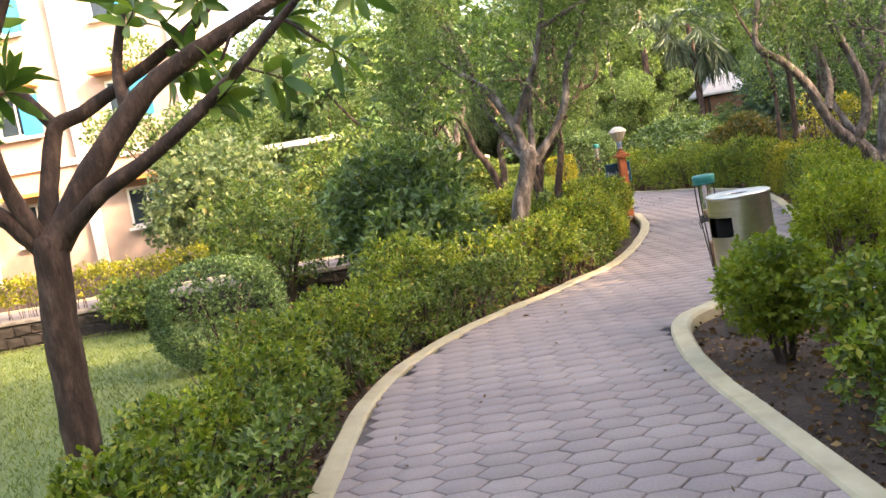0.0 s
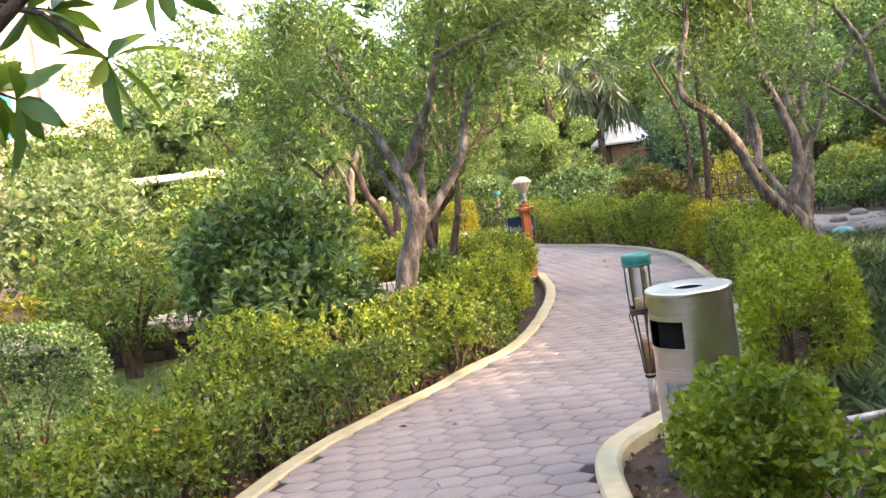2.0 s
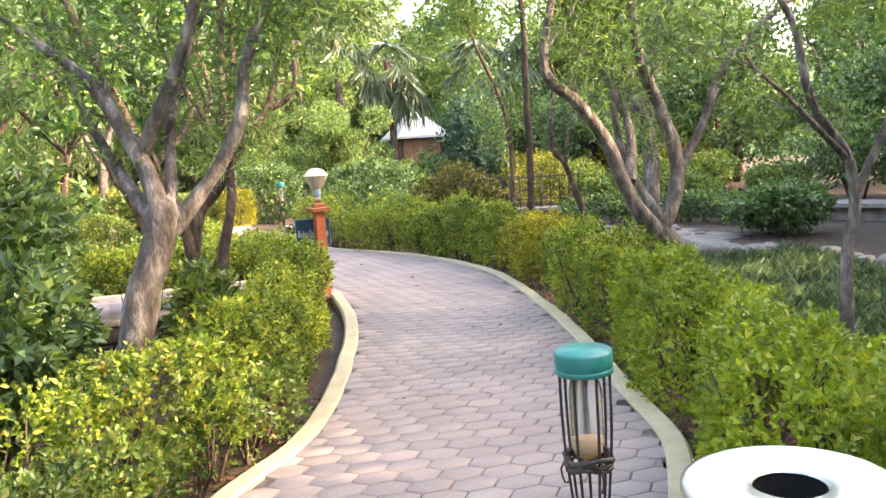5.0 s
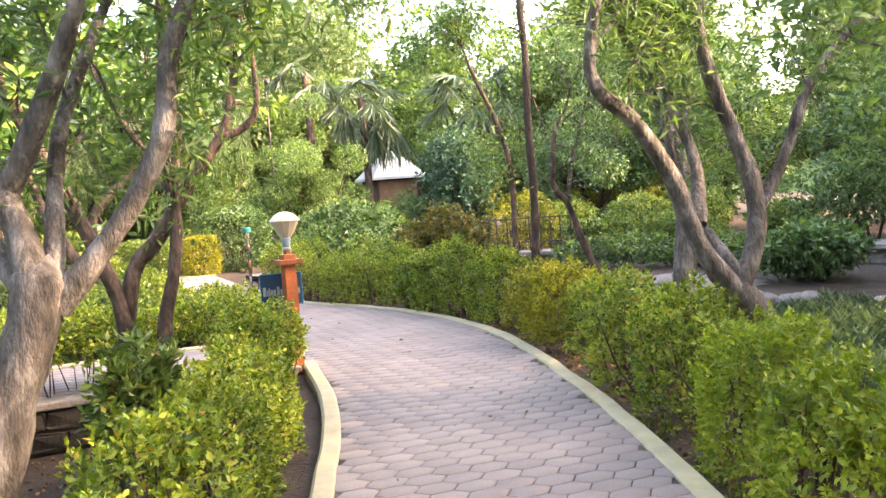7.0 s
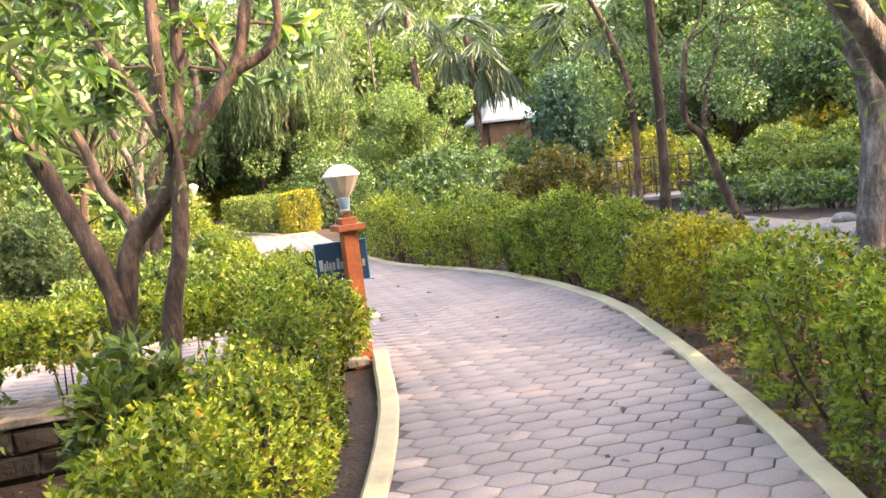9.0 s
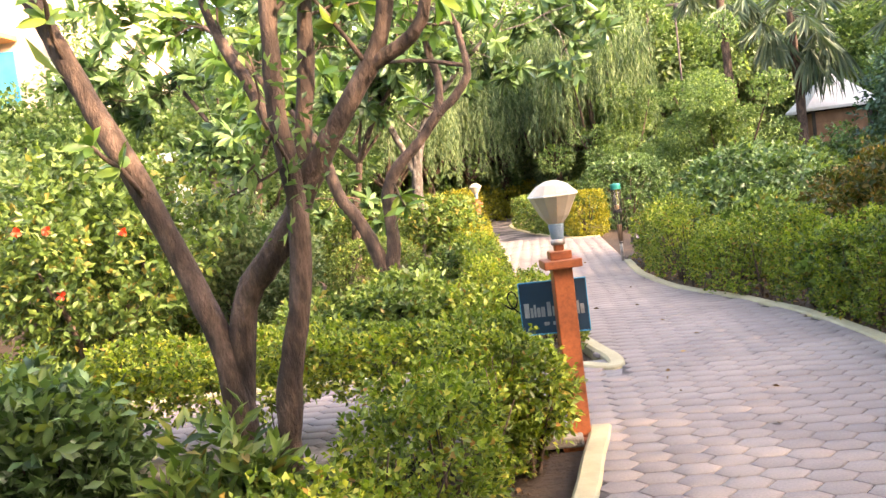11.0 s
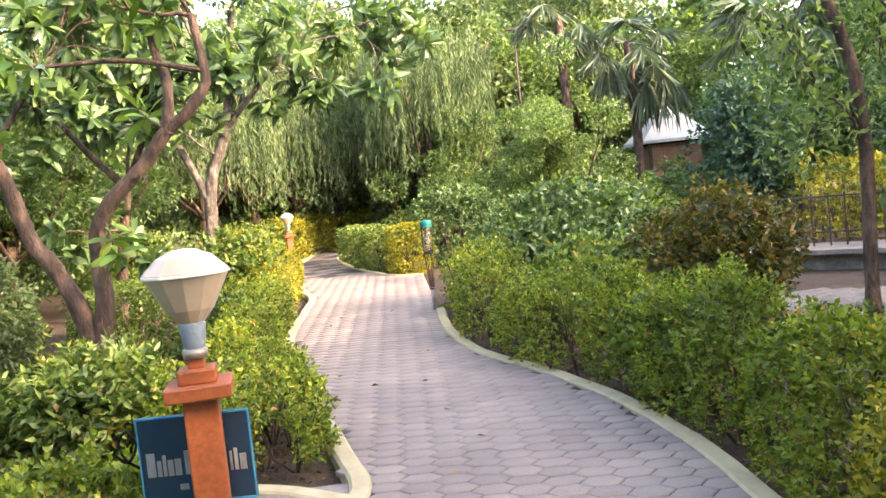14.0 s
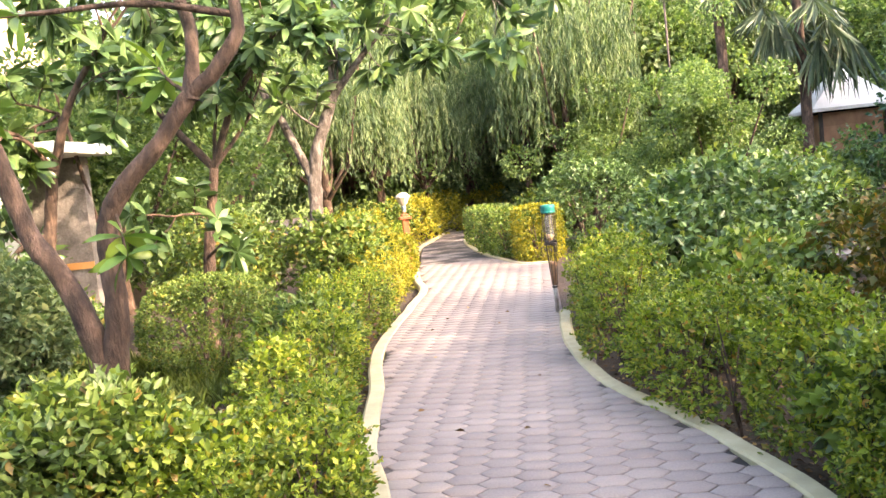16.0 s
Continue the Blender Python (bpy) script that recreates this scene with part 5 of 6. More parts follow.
def pipe_stub(x, y):
    """A grey metal pipe end lying among the grass tufts."""
    ob = thing("pipe", (x, y, gz(x, y)), "short grey metal water pipe lying beside the grass", "pipe")
    v, t = tube_arrays(smooth_line([(-0.16, 0.0, 0.10), (0.1, -0.02, 0.11), (0.3, -0.05, 0.10), (0.34, -0.06, 0.02), (0.34, -0.06, -0.1)], 0.02), [0.022, 0.022], 12)
    part("tube", smooth_mesh(tri_mesh("tube", v, t, M_CANE)), M_CANE, ob)
    part("collar", lathe([(0.022, -0.02), (0.03, -0.02), (0.03, 0.03), (0.022, 0.03)], 16), M_STEEL, ob).location = (0.34, -0.06, 0.04)


pipe_stub(2.5, 5.1)


def stony_bed():
    """A thin spread of dry stony earth with an uneven outline."""
    xs, ys = np.arange(5.6, 10.2, 0.2), np.arange(13.4, 20.6, 0.2)
    keep, V, F = {}, [], []
    for b, y in enumerate(ys):
        for a, x in enumerate(xs):
            keep[a, b] = len(V)
            V.append((x, y, gz(x, y) + 0.012 + 0.03 * abs(noise.noise(Vector((x * 1.9, y * 1.9, 4))))))
    for b in range(len(ys) - 1):
        for a in range(len(xs) - 1):
            x, y = xs[a], ys[b]
            if math.hypot((x - 7.9) / 2.2, (y - 17.0) / 3.5) < 0.9 + 0.18 * noise.noise(Vector((x, y, 1))):
                F.append((keep[a, b], keep[a + 1, b], keep[a + 1, b + 1], keep[a, b + 1]))
    tagged(new("stony_ground", mesh_from("stony_ground", V, F, M_GRIT, True)), "dry grey-brown stony earth behind the hedge", "ground", kind="structure")


stony_bed()


def rock_row():
    """Rounded stones edging the grass bed, and the stony ground behind."""
    shapes = []
    for k in range(6):
        bm = bmesh.new()
        bmesh.ops.create_icosphere(bm, subdivisions=2, radius=0.5)
        for v in bm.verts:
            v.co *= 1 + 0.25 * noise.noise(v.co * 1.7 + Vector((k * 5.1, 0, 0)))
            v.co.z *= 0.6
        for f in bm.faces:
            f.smooth = True
        me = bpy.data.meshes.new("stone")
        bm.to_mesh(me)
        bm.free()
        me.materials.append(M_STONE)
        shapes.append(me)
    row = smooth_line([(6.6, 15.6, 0), (7.6, 15.2, 0), (8.3, 13.8, 0), (8.6, 12.2, 0), (8.8, 10.0, 0)], 0.26)
    for p in row:
        for _ in range(2):
            x, y = p[0] + rng.normal(0, 0.12), p[1] + rng.normal(0, 0.12)
            s = rng.uniform(0.18, 0.36)
            st = new("stone", shapes[int(rng.integers(6))])
            st.location = (x, y, gz(x, y) + s * 0.12)
            st.rotation_euler = (0, 0, rng.uniform(0, 6))
            st.scale = (s, s * rng.uniform(0.7, 1), s)
            tagged(st, "rounded grey stone edging the grass bed", "stone", "stones edging the bed")
    for _ in range(40):
        x, y = rng.uniform(6.3, 9.6), rng.uniform(15.0, 19.0)
        s = rng.uniform(0.12, 0.35)
        st = new("stone", shapes[int(rng.integers(6))])
        st.location = (x, y, gz(x, y) + s * 0.1)
        st.rotation_euler = (0, 0, rng.uniform(0, 6))
        st.scale = (s, s, s)
        tagged(st, "loose grey stone on the dry bed", "stone", "loose stones in the dry bed")


rock_row()


# ---- lamp post, torches, bin ----
def lamp_post(x, y, label, turn=0.0, scale=1.0):
    z0 = -0.10
    ob = thing("lamp_post", (x, y, z0), label, "lamp post", "garden lamps")
    ob.rotation_euler = (0, 0, radians(turn))
    ob.scale = (scale, scale, scale)
    bm = bmesh.new()
    box(bm, 0, 0, 0.49, 0.105, 0.105, 1.0, 0.006)
    part("post", bm, M_ORANGE, ob)
    bm = bmesh.new()
    box(bm, 0, 0, 0.03, 0.22, 0.22, 0.10, 0.01)
    part("foot", bm, M_ORANGE, ob)
    bm = bmesh.new()
    box(bm, 0, 0, 1.012, 0.20, 0.20, 0.045, 0.006)
    part("cap", bm, M_ORANGE, ob)
    bm = bmesh.new()
    box(bm, 0, 0, 1.056, 0.115, 0.115, 0.046, 0.006)
    part("cap_block", bm, M_ORANGE, ob)
    bm = bmesh.new()
    box(bm, 0, 0, 1.096, 0.05, 0.05, 0.036, 0.004)
    part("spigot", bm, M_ORANGE, ob)
    part("collar", lathe([(0, 1.11), (0.038, 1.11), (0.038, 1.135), (0.03, 1.14), (0, 1.14)], 24), M_CANE, ob, "dull metal collar")
    part("neck", lathe([(0.03, 1.138), (0.034, 1.15), (0.042, 1.215), (0.04, 1.222), (0, 1.222)], 16), M_GREYPLASTIC, ob, "blue-grey lamp neck")
    globe = part("globe", lathe([(0.0, 1.221), (0.042, 1.222), (0.075, 1.262), (0.128, 1.365), (0.132, 1.372), (0.132, 1.378), (0.085, 1.425), (0.035, 1.447), (0.0, 1.45)], 12, True), M_GLOBE, ob, "faceted milky white lamp globe")
    part("seam", lathe([(0.131, 1.366), (0.1345, 1.368), (0.1345, 1.374), (0.131, 1.376)], 12, True), M_WHITE, globe)
    return ob


post = lamp_post(2.606, 13.01, "orange wooden lamp post with a faceted white globe", 8)
lamp_post(1.30, 26.8, "orange wooden lamp post with a faceted white globe", 20)


def sign_board():
    ob = thing("sign_board", (2.548, 13.105, 0.67), "dark blue sign board with worn white lettering on the lamp post", "sign")
    ob.rotation_euler = (0, 0, radians(-4))
    ob.scale = (0.80, 1, 1.04)
    bm = bmesh.new()
    box(bm, 0, 0, 0, 0.46, 0.018, 0.28, 0.004)
    part("board", bm, M_BLUEPAINT, ob)
    bm = bmesh.new()
    for cx, cz, sx, sz in ((0, 0.137, 0.46, 0.006), (0, -0.137, 0.46, 0.006), (-0.227, 0, 0.006, 0.268), (0.227, 0, 0.006, 0.268)):
        box(bm, cx, -0.0105, cz, sx, 0.005, sz)
    part("border", bm, M_SHUTTER, ob, "lighter blue painted border")
    for cx, sx, sz in ((-0.185, 0.034, 0.075), (-0.152, 0.018, 0.05), (-0.13, 0.014, 0.066), (-0.106, 0.022, 0.05), (-0.076, 0.026, 0.052), (-0.035, 0.026, 0.075),
                       (0.0, 0.024, 0.05), (0.03, 0.022, 0.062), (0.062, 0.018, 0.05), (0.14, 0.010, 0.06), (0.16, 0.014, 0.068), (0.188, 0.026, 0.05)):
        part("letter_bar", box(bmesh.new(), cx, -0.0105, -0.022 + sz / 2 - 0.025, sx, 0.003, sz), M_LETTER, ob)
    for cx in (-0.06, 0.0, 0.06):
        part("letter_bar", box(bmesh.new(), cx, -0.0105, -0.085, 0.035, 0.003, 0.018), M_LETTER, ob)
    wire = smooth_line([(-0.23, 0, -0.02), (-0.28, -0.02, 0.02), (-0.31, 0, 0.07), (-0.28, 0.01, 0.10), (-0.24, 0, 0.06), (-0.27, -0.02, 0.01), (-0.33, 0, 0.03)], 0.02)
    v, t = tube_arrays(wire, [0.005, 0.005], 6)
    part("cable", smooth_mesh(tri_mesh("cable", v, t, M_BLACK)), M_BLACK, ob, "loop of black cable")
    return ob


def word(text, size, parent, place, material, turn=(90, 0, 0), sx=1.0):
    cu = bpy.data.curves.new("lettering", "FONT")
    cu.body, cu.size, cu.extrude = text, size, 0.0008
    cu.materials.append(material)
    ob = new("lettering", cu)
    ob.parent = parent
    ob.location = place
    ob.rotation_euler = [radians(a) for a in turn]
    ob.scale = (sx, 1, 1)
    return ob


sign_board()


def torch(x, y, label, turn=0.0, h=0.87):
    """A garden torch: green lid, glass with a candle cup in a cage of rods, bundled cane pole."""
    s = h / 0.87
    ob = thing("garden_torch", (x, y, -0.02), label, "torch", "garden torches")
    ob.rotation_euler = (radians(1.5), radians(-1.5), radians(turn))
    ob.scale = (1, 1, s)
    lid = part("lid", lathe([(0, 0.832), (0.069, 0.832), (0.073, 0.838), (0.076, 0.888), (0.071, 0.895), (0.0, 0.899)], 28), M_TEAL, ob, "flat teal painted lid")
    part("lid_rim", lathe([(0.0735, 0.833), (0.0755, 0.835), (0.0760, 0.845), (0.0740, 0.847)], 28), M_TEAL, lid)
    for k in range(7):
        a = 2 * math.pi * k / 7
        c, sn = math.cos(a), math.sin(a)
        line = smooth_line([(c * 0.065, sn * 0.065, 0.85), (c * 0.064, sn * 0.064, 0.70), (c * 0.058, sn * 0.058, 0.59), (c * 0.040, sn * 0.040, 0.40), (c * 0.026, sn * 0.026, 0.24)], 0.04)
        v, t = tube_arrays(line, [0.0042, 0.0038], 6, rng, 0.06)
        part("rod", smooth_mesh(tri_mesh("rod", v, t, M_WIRE)), M_WIRE, ob)
    part("glass", lathe([(0.040, 0.615), (0.043, 0.68), (0.043, 0.78), (0.032, 0.84)], 20), M_GLASS, ob, "clear dusty lamp glass")
    part("candle_cup", lathe([(0, 0.60), (0.030, 0.60), (0.033, 0.652), (0.028, 0.656), (0, 0.645)], 18), M_AMBER, ob, "stained candle stub")
    for z, r in ((0.600, 0.060), (0.588, 0.0585), (0.576, 0.057)):
        turn_at = rng.uniform(0, 6.28)
        ring = [(math.cos(a) * r, math.sin(a) * r, z + 0.006 * math.sin(3 * a + turn_at)) for a in np.linspace(0, 2 * math.pi, 31)]
        v, t = tube_arrays(ring, [0.0075, 0.0075], 7, rng, 0.25)
        part("binding_ring", smooth_mesh(tri_mesh("binding_ring", v, t, M_WIRE)), M_WIRE, ob, "twisted wire binding")
    part("oil_can", lathe([(0, 0.24), (0.022, 0.24), (0.030, 0.34), (0.034, 0.41), (0.034, 0.43), (0.0, 0.432)], 16), M_RUST, ob, "rusty inner tin")
    pole = part("pole", lathe([(0, 0.0), (0.022, 0.0), (0.022, 0.25), (0, 0.255)], 16), M_CANE, ob, "pale weathered metal tube pole")
    part("pole_band", lathe([(0.022, 0.218), (0.0285, 0.220), (0.0285, 0.230), (0.022, 0.232)], 20), M_BLACK, pole, "black band")
    for a in (0.4, 2.3, 4.5):
        loop = smooth_line([(math.cos(a) * 0.058, math.sin(a) * 0.058, 0.59), (math.cos(a) * 0.075, math.sin(a) * 0.075, 0.56), (math.cos(a) * 0.066, math.sin(a) * 0.066, 0.52), (math.cos(a) * 0.050, math.sin(a) * 0.050, 0.53)], 0.015)
        v, t = tube_arrays(loop, [0.003, 0.003], 5)
        part("hook", smooth_mesh(tri_mesh("hook", v, t, M_WIRE)), M_WIRE, ob)
    return ob


torch(1.70, 5.83, "garden torch with a teal lid and rusty caged lamp", 10, 0.845)
torch(3.66, 21.05, "garden torch with a green lid at the hedge corner", 40, 1.10)


def trash_bin():
    """A round steel bin with a curved slot, an ashtray lid with a hole and a lettered plate."""
    ob = thing("trash_bin", (1.655, 5.04, -0.05), "brushed stainless steel litter bin with an ashtray lid", "bin")
    ob.rotation_euler = (radians(1.0), radians(-1.0), radians(0))
    R, H, sides = 0.178, 0.80, 64
    a0, a1, z0, z1 = radians(166), radians(236), 0.575, 0.69
    bm = bmesh.new()
    zs = [0.0, 0.012, 0.30, z0, z1, 0.75, H - 0.004]
    ring = [[bm.verts.new((R * math.cos(2 * math.pi * k / sides), R * math.sin(2 * math.pi * k / sides), z)) for k in range(sides)] for z in zs]
    for i in range(len(zs) - 1):
        for k in range(sides):
            mid = 2 * math.pi * (k + 0.5) / sides
            if i == 3 and a0 < mid < a1:
                continue
            f = bm.faces.new((ring[i][k], ring[i][(k + 1) % sides], ring[i + 1][(k + 1) % sides], ring[i + 1][k]))
            f.smooth = True
    part("body", bm, M_STEEL, ob)
    # black sleeve added behind the slot, painting in the shade inside
    part("liner", lathe([(R - 0.03, 0.3), (R - 0.03, 0.78)], 40), M_BLACK, ob, "black liner put in to darken the inside behind the slot")

    def curved(b0, b1, y0, y1, rr, thick=0.003):
        bm = bmesh.new()
        n = 18
        vs = []
        for k in range(n + 1):
            a = b0 + (b1 - b0) * k / n
            c, s = math.cos(a), math.sin(a)
            vs.append([bm.verts.new((c * r, s * r, z)) for r, z in ((rr, y0), (rr + thick, y0), (rr + thick, y1), (rr, y1))])
        for p, q in zip(vs, vs[1:]):
            for j in range(4):
                bm.faces.new((p[j], p[(j + 1) % 4], q[(j + 1) % 4], q[j]))
        bm.faces.new(vs[0])
        bm.faces.new(vs[-1][::-1])
        bmesh.ops.recalc_face_normals(bm, faces=bm.faces)
        return bm
    frame_part = part("slot_frame", curved(a0 - 0.03, a1 + 0.07, z1, z1 + 0.018, R), M_STEEL, ob)
    part("frame_strip", curved(a0 - 0.03, a1 + 0.07, z0 - 0.018, z0, R), M_STEEL, frame_part)
    part("frame_strip", curved(a1, a1 + 0.07, z0, z1, R), M_STEEL, frame_part)
    part("frame_strip", curved(a0 - 0.03, a0, z0, z1, R), M_STEEL, frame_part)
    plate = part("plate", curved(radians(172), radians(238), 0.12, 0.475, R, 0.002), M_STEEL, ob, "steel plate with bold black lettering")
    for i, ch in enumerate("ME"):
        a = radians(198 + i * 19)
        word(ch, 0.095, plate, ((R + 0.004) * math.cos(a), (R + 0.004) * math.sin(a), 0.36), M_GREYPLASTIC, (90, 0, math.degrees(a) + 90 - 6))
    lid = part("lid", lathe([(0.062, H + 0.004), (0.066, H + 0.010), (0.10, H + 0.006), (R - 0.018, H + 0.008), (R - 0.004, H + 0.013), (R + 0.005, H + 0.010), (R + 0.007, H + 0.002), (R + 0.004, H - 0.008), (R - 0.002, H - 0.01)], 64), M_STEEL, ob, "shiny rimmed steel lid")
    # shallow black cup in place of the shade down the hole
    part("hole", lathe([(0.0, H - 0.05), (0.06, H - 0.05), (0.063, H + 0.006)], 40), M_BLACK, lid, "ashtray hole closed with black for its inner shade")
    return ob


trash_bin()


# ---- hut, palm, pole, fence, building ----
def hut(x, y):
    ob = thing("hut", (x, y, gz(x, y)), "small hut with a pale pyramid roof and brown boarded walls", "hut")
    ob.scale = (0.73, 0.73, 1.36)
    bm = bmesh.new()
    box(bm, 0, 0, 0.85, 2.0, 2.0, 1.7, 0.02)
    part("wall", bm, M_THATCH, ob)
    for k in range(6):
        bm = bmesh.new()
        box(bm, 0, -1.012, 0.25 + k * 0.27, 2.0, 0.02, 0.24, 0.006)
        part("board", bm, M_THATCH, ob)
    # the shade below the roof edge is put in as a black board
    bm = bmesh.new()
    box(bm, 0, 0, 1.76, 2.3, 2.3, 0.10)
    part("eave", bm, M_BLACK, ob, "eave board coloured black for the shade under the roof")
    bm = bmesh.new()
    tip = bm.verts.new((0, 0, 2.6))
    base = [bm.verts.new(c) for c in ((-1.45, -1.45, 1.80), (1.45, -1.45, 1.80), (1.45, 1.45, 1.80), (-1.45, 1.45, 1.80))]
    low = [bm.verts.new(v.co - Vector((0, 0, 0.06))) for v in base]
    for k in range(4):
        bm.faces.new((base[k], base[(k + 1) % 4], tip))
        bm.faces.new((low[k], low[(k + 1) % 4], base[(k + 1) % 4], base[k]))
    bm.faces.new(low[::-1])
    part("roof", bm, M_ROOF, ob, "pale sheet roof")
    for sx in (-1.1, 1.1):
        bm = bmesh.new()
        box(bm, sx, -1.1, 0.9, 0.12, 0.12, 1.8, 0.01)
        part("corner_post", bm, M_IRON, ob)


hut(11.65, 36.0)


def fan_palm(x, y, height, n, label, droop=0.5, r=1.1, hung=()):
    ob = thing("fan_palm", (x, y, gz(x, y)), label, "palm", "fan palms")
    v, t = tube_arrays(smooth_line([(0, 0, -0.3), (0.05, 0, height * 0.5), (0, 0.05, height)], 0.25), [0.16, 0.11], 10, rng, 0.08)
    part("trunk", smooth_mesh(tri_mesh("trunk", v, t, M_BARK_BROWN)), M_BARK_BROWN, ob)
    for k in range(n):
        a = 2 * math.pi * k / n + rng.uniform(-0.2, 0.2)
        e = rng.uniform(-0.9, 0.9)
        way = unit(np.array([math.cos(a) * math.cos(e), math.sin(a) * math.cos(e), math.sin(e)]))
        start = np.array([0, 0, height])
        hub = start + way * r * 0.7 + np.array([0, 0, -0.12])
        vs, ts = [tube_arrays([start, start * 0.5 + hub * 0.5 + [0, 0, 0.1], hub], [0.018, 0.010], 5)], None
        side = unit(np.cross(way, [0, 0, 1.0]))
        P, D = [], []
        for j in range(40):
            b = (j / 39 - 0.5) * 2 * 1.9
            d = unit(way * math.cos(b) + side * math.sin(b) + np.array([0, 0, -droop * 0.6]))
            P.append(hub)
            D.append(d)
        vs.append(leaf_arrays(np.array(P), np.array(D), rng.uniform(0.75, 1.0, 40) * r * 0.85, 0.036, rng, 0.35, 0.4, rows=5))
        vv, tt = merge(vs)
        part("frond", tri_mesh("frond", vv, tt, M_PALM), M_PALM, ob)
    for hx, hy, hz, size in hung:               # old fronds that hang straight down
        hub, start = np.array([hx, hy, hz]), np.array([0, 0, height])
        vs = [tube_arrays([start, start * 0.4 + hub * 0.6 + [0, 0, 0.3], hub], [0.02, 0.012], 5)]
        b = np.linspace(-0.62, 0.62, 34)
        D = unit(np.stack([np.sin(b), rng.normal(-0.12, 0.08, 34), -np.cos(b)], -1))
        vs.append(leaf_arrays(np.repeat(hub[None], 34, 0), D, rng.uniform(0.85, 1.05, 34) * size, 0.045, rng, 0.12, 0.4, rows=5))
        vv, tt = merge(vs)
        part("frond", tri_mesh("frond", vv, tt, M_PALM), M_PALM, ob)
    return ob


fan_palm(10.3, 34.6, 5.2, 9, "fan palm with grey-green drooping pleated leaves", 0.9, 1.3, [(0.95, -0.2, -0.6 + 5.0, 1.9), (0.35, -0.3, 4.1, 1.5), (-0.6, -0.2, 4.9, 1.6)])
fan_palm(8.4, 34.6, 6.2, 8, "fan palm with grey-green drooping pleated leaves", 1.2, 1.1)
fan_palm(13.0, 31.0, 4.8, 13, "fan palm with grey-green drooping pleated leaves", 0.9, 1.5)


def pole_light(x, y):
    ob = thing("street_lamp", (x, y, gz(x, y)), "slim dark pole with a small spotlight above the trees", "street lamp")
    part("pole", lathe([(0.035, 0), (0.03, 6.17), (0, 6.18)], 12), M_IRON, ob)
    bm = bmesh.new()
    box(bm, -0.04, 0, 6.22, 0.42, 0.14, 0.05, 0.01)
    part("bracket", bm, M_IRON, ob)
    bm = lathe([(0, -0.12), (0.05, -0.11), (0.10, 0.0), (0.10, 0.04), (0, 0.05)], 16)
    bmesh.ops.transform(bm, matrix=pose(0.06, -0.05, 6.12, -60, 0, 0), verts=bm.verts)
    part("lamp_head", bm, M_IRON, ob)


pole_light(7.48, 36.7)


def iron_fence(pts, label):
    ob = thing("fence", (0, 0, 0), label, "fence")
    line = smooth_line([(x, y, 0) for x, y in pts], 0.22)
    for p in line:
        bm = bmesh.new()
        box(bm, p[0], p[1], 0.40, 0.022, 0.022, 0.86, 0.004)
        part("post", bm, M_IRON, ob)
    for z in (0.25, 0.78):
        v, t = tube_arrays(line + [0, 0, z], [0.014, 0.014], 6)
        part("rail", tri_mesh("rail", v, t, M_IRON), M_IRON, ob)


iron_fence([(6.6, 23.9), (8.4, 23.7), (9.9, 22.8), (10.8, 22.0)], "dark thin-barred iron fence behind the walk")


def walk_edge():
    t = unit(np.gradient(RIGHT_WALK, axis=0))
    nrm = np.stack([t[:, 1], -t[:, 0]], -1)
    line = np.concatenate([RIGHT_WALK + nrm * 0.88, np.full((len(RIGHT_WALK), 1), 0.0)], 1)
    keep = line[:, 0] > 4.4
    line = line[keep]
    n3 = np.concatenate([nrm, np.zeros((len(nrm), 1))], 1)[keep]
    prof = [(-0.02, 0.02), (-0.02, 0.125), (0.20, 0.125), (0.20, 0.06), (0.02, 0.05), (0.02, -0.4)]
    k = len(prof)
    V = np.stack([line + n3 * o + np.array([0, 0, 1.0]) * h for o, h in prof], 1).reshape(-1, 3)
    F = [(i * k + j, i * k + j + 1, (i + 1) * k + j + 1, (i + 1) * k + j) for i in range(len(line) - 1) for j in range(k - 1)]
    tagged(new("kerb", mesh_from("kerb", V, F, M_STONE)), "pale raised edge of the cement walk", "kerb", kind="structure")


walk_edge()


def pump_box(x, y, label, material, size, turn=0):
    ob = thing("cover", (x, y, gz(x, y)), label, "cover", "bed covers")
    ob.rotation_euler = (0, 0, radians(turn))
    bm = bmesh.new()
    bmesh.ops.create_uvsphere(bm, u_segments=20, v_segments=12, radius=0.5, matrix=Matrix.Diagonal((*size, 1)))
    for v in bm.verts:
        v.co.z = max(v.co.z, -0.02)
    part("shell", bm, material, ob)


pump_box(7.6, 13.9, "low teal tarpaulin heap among the stones", M_TEAL, (0.5, 0.35, 0.3), 20)


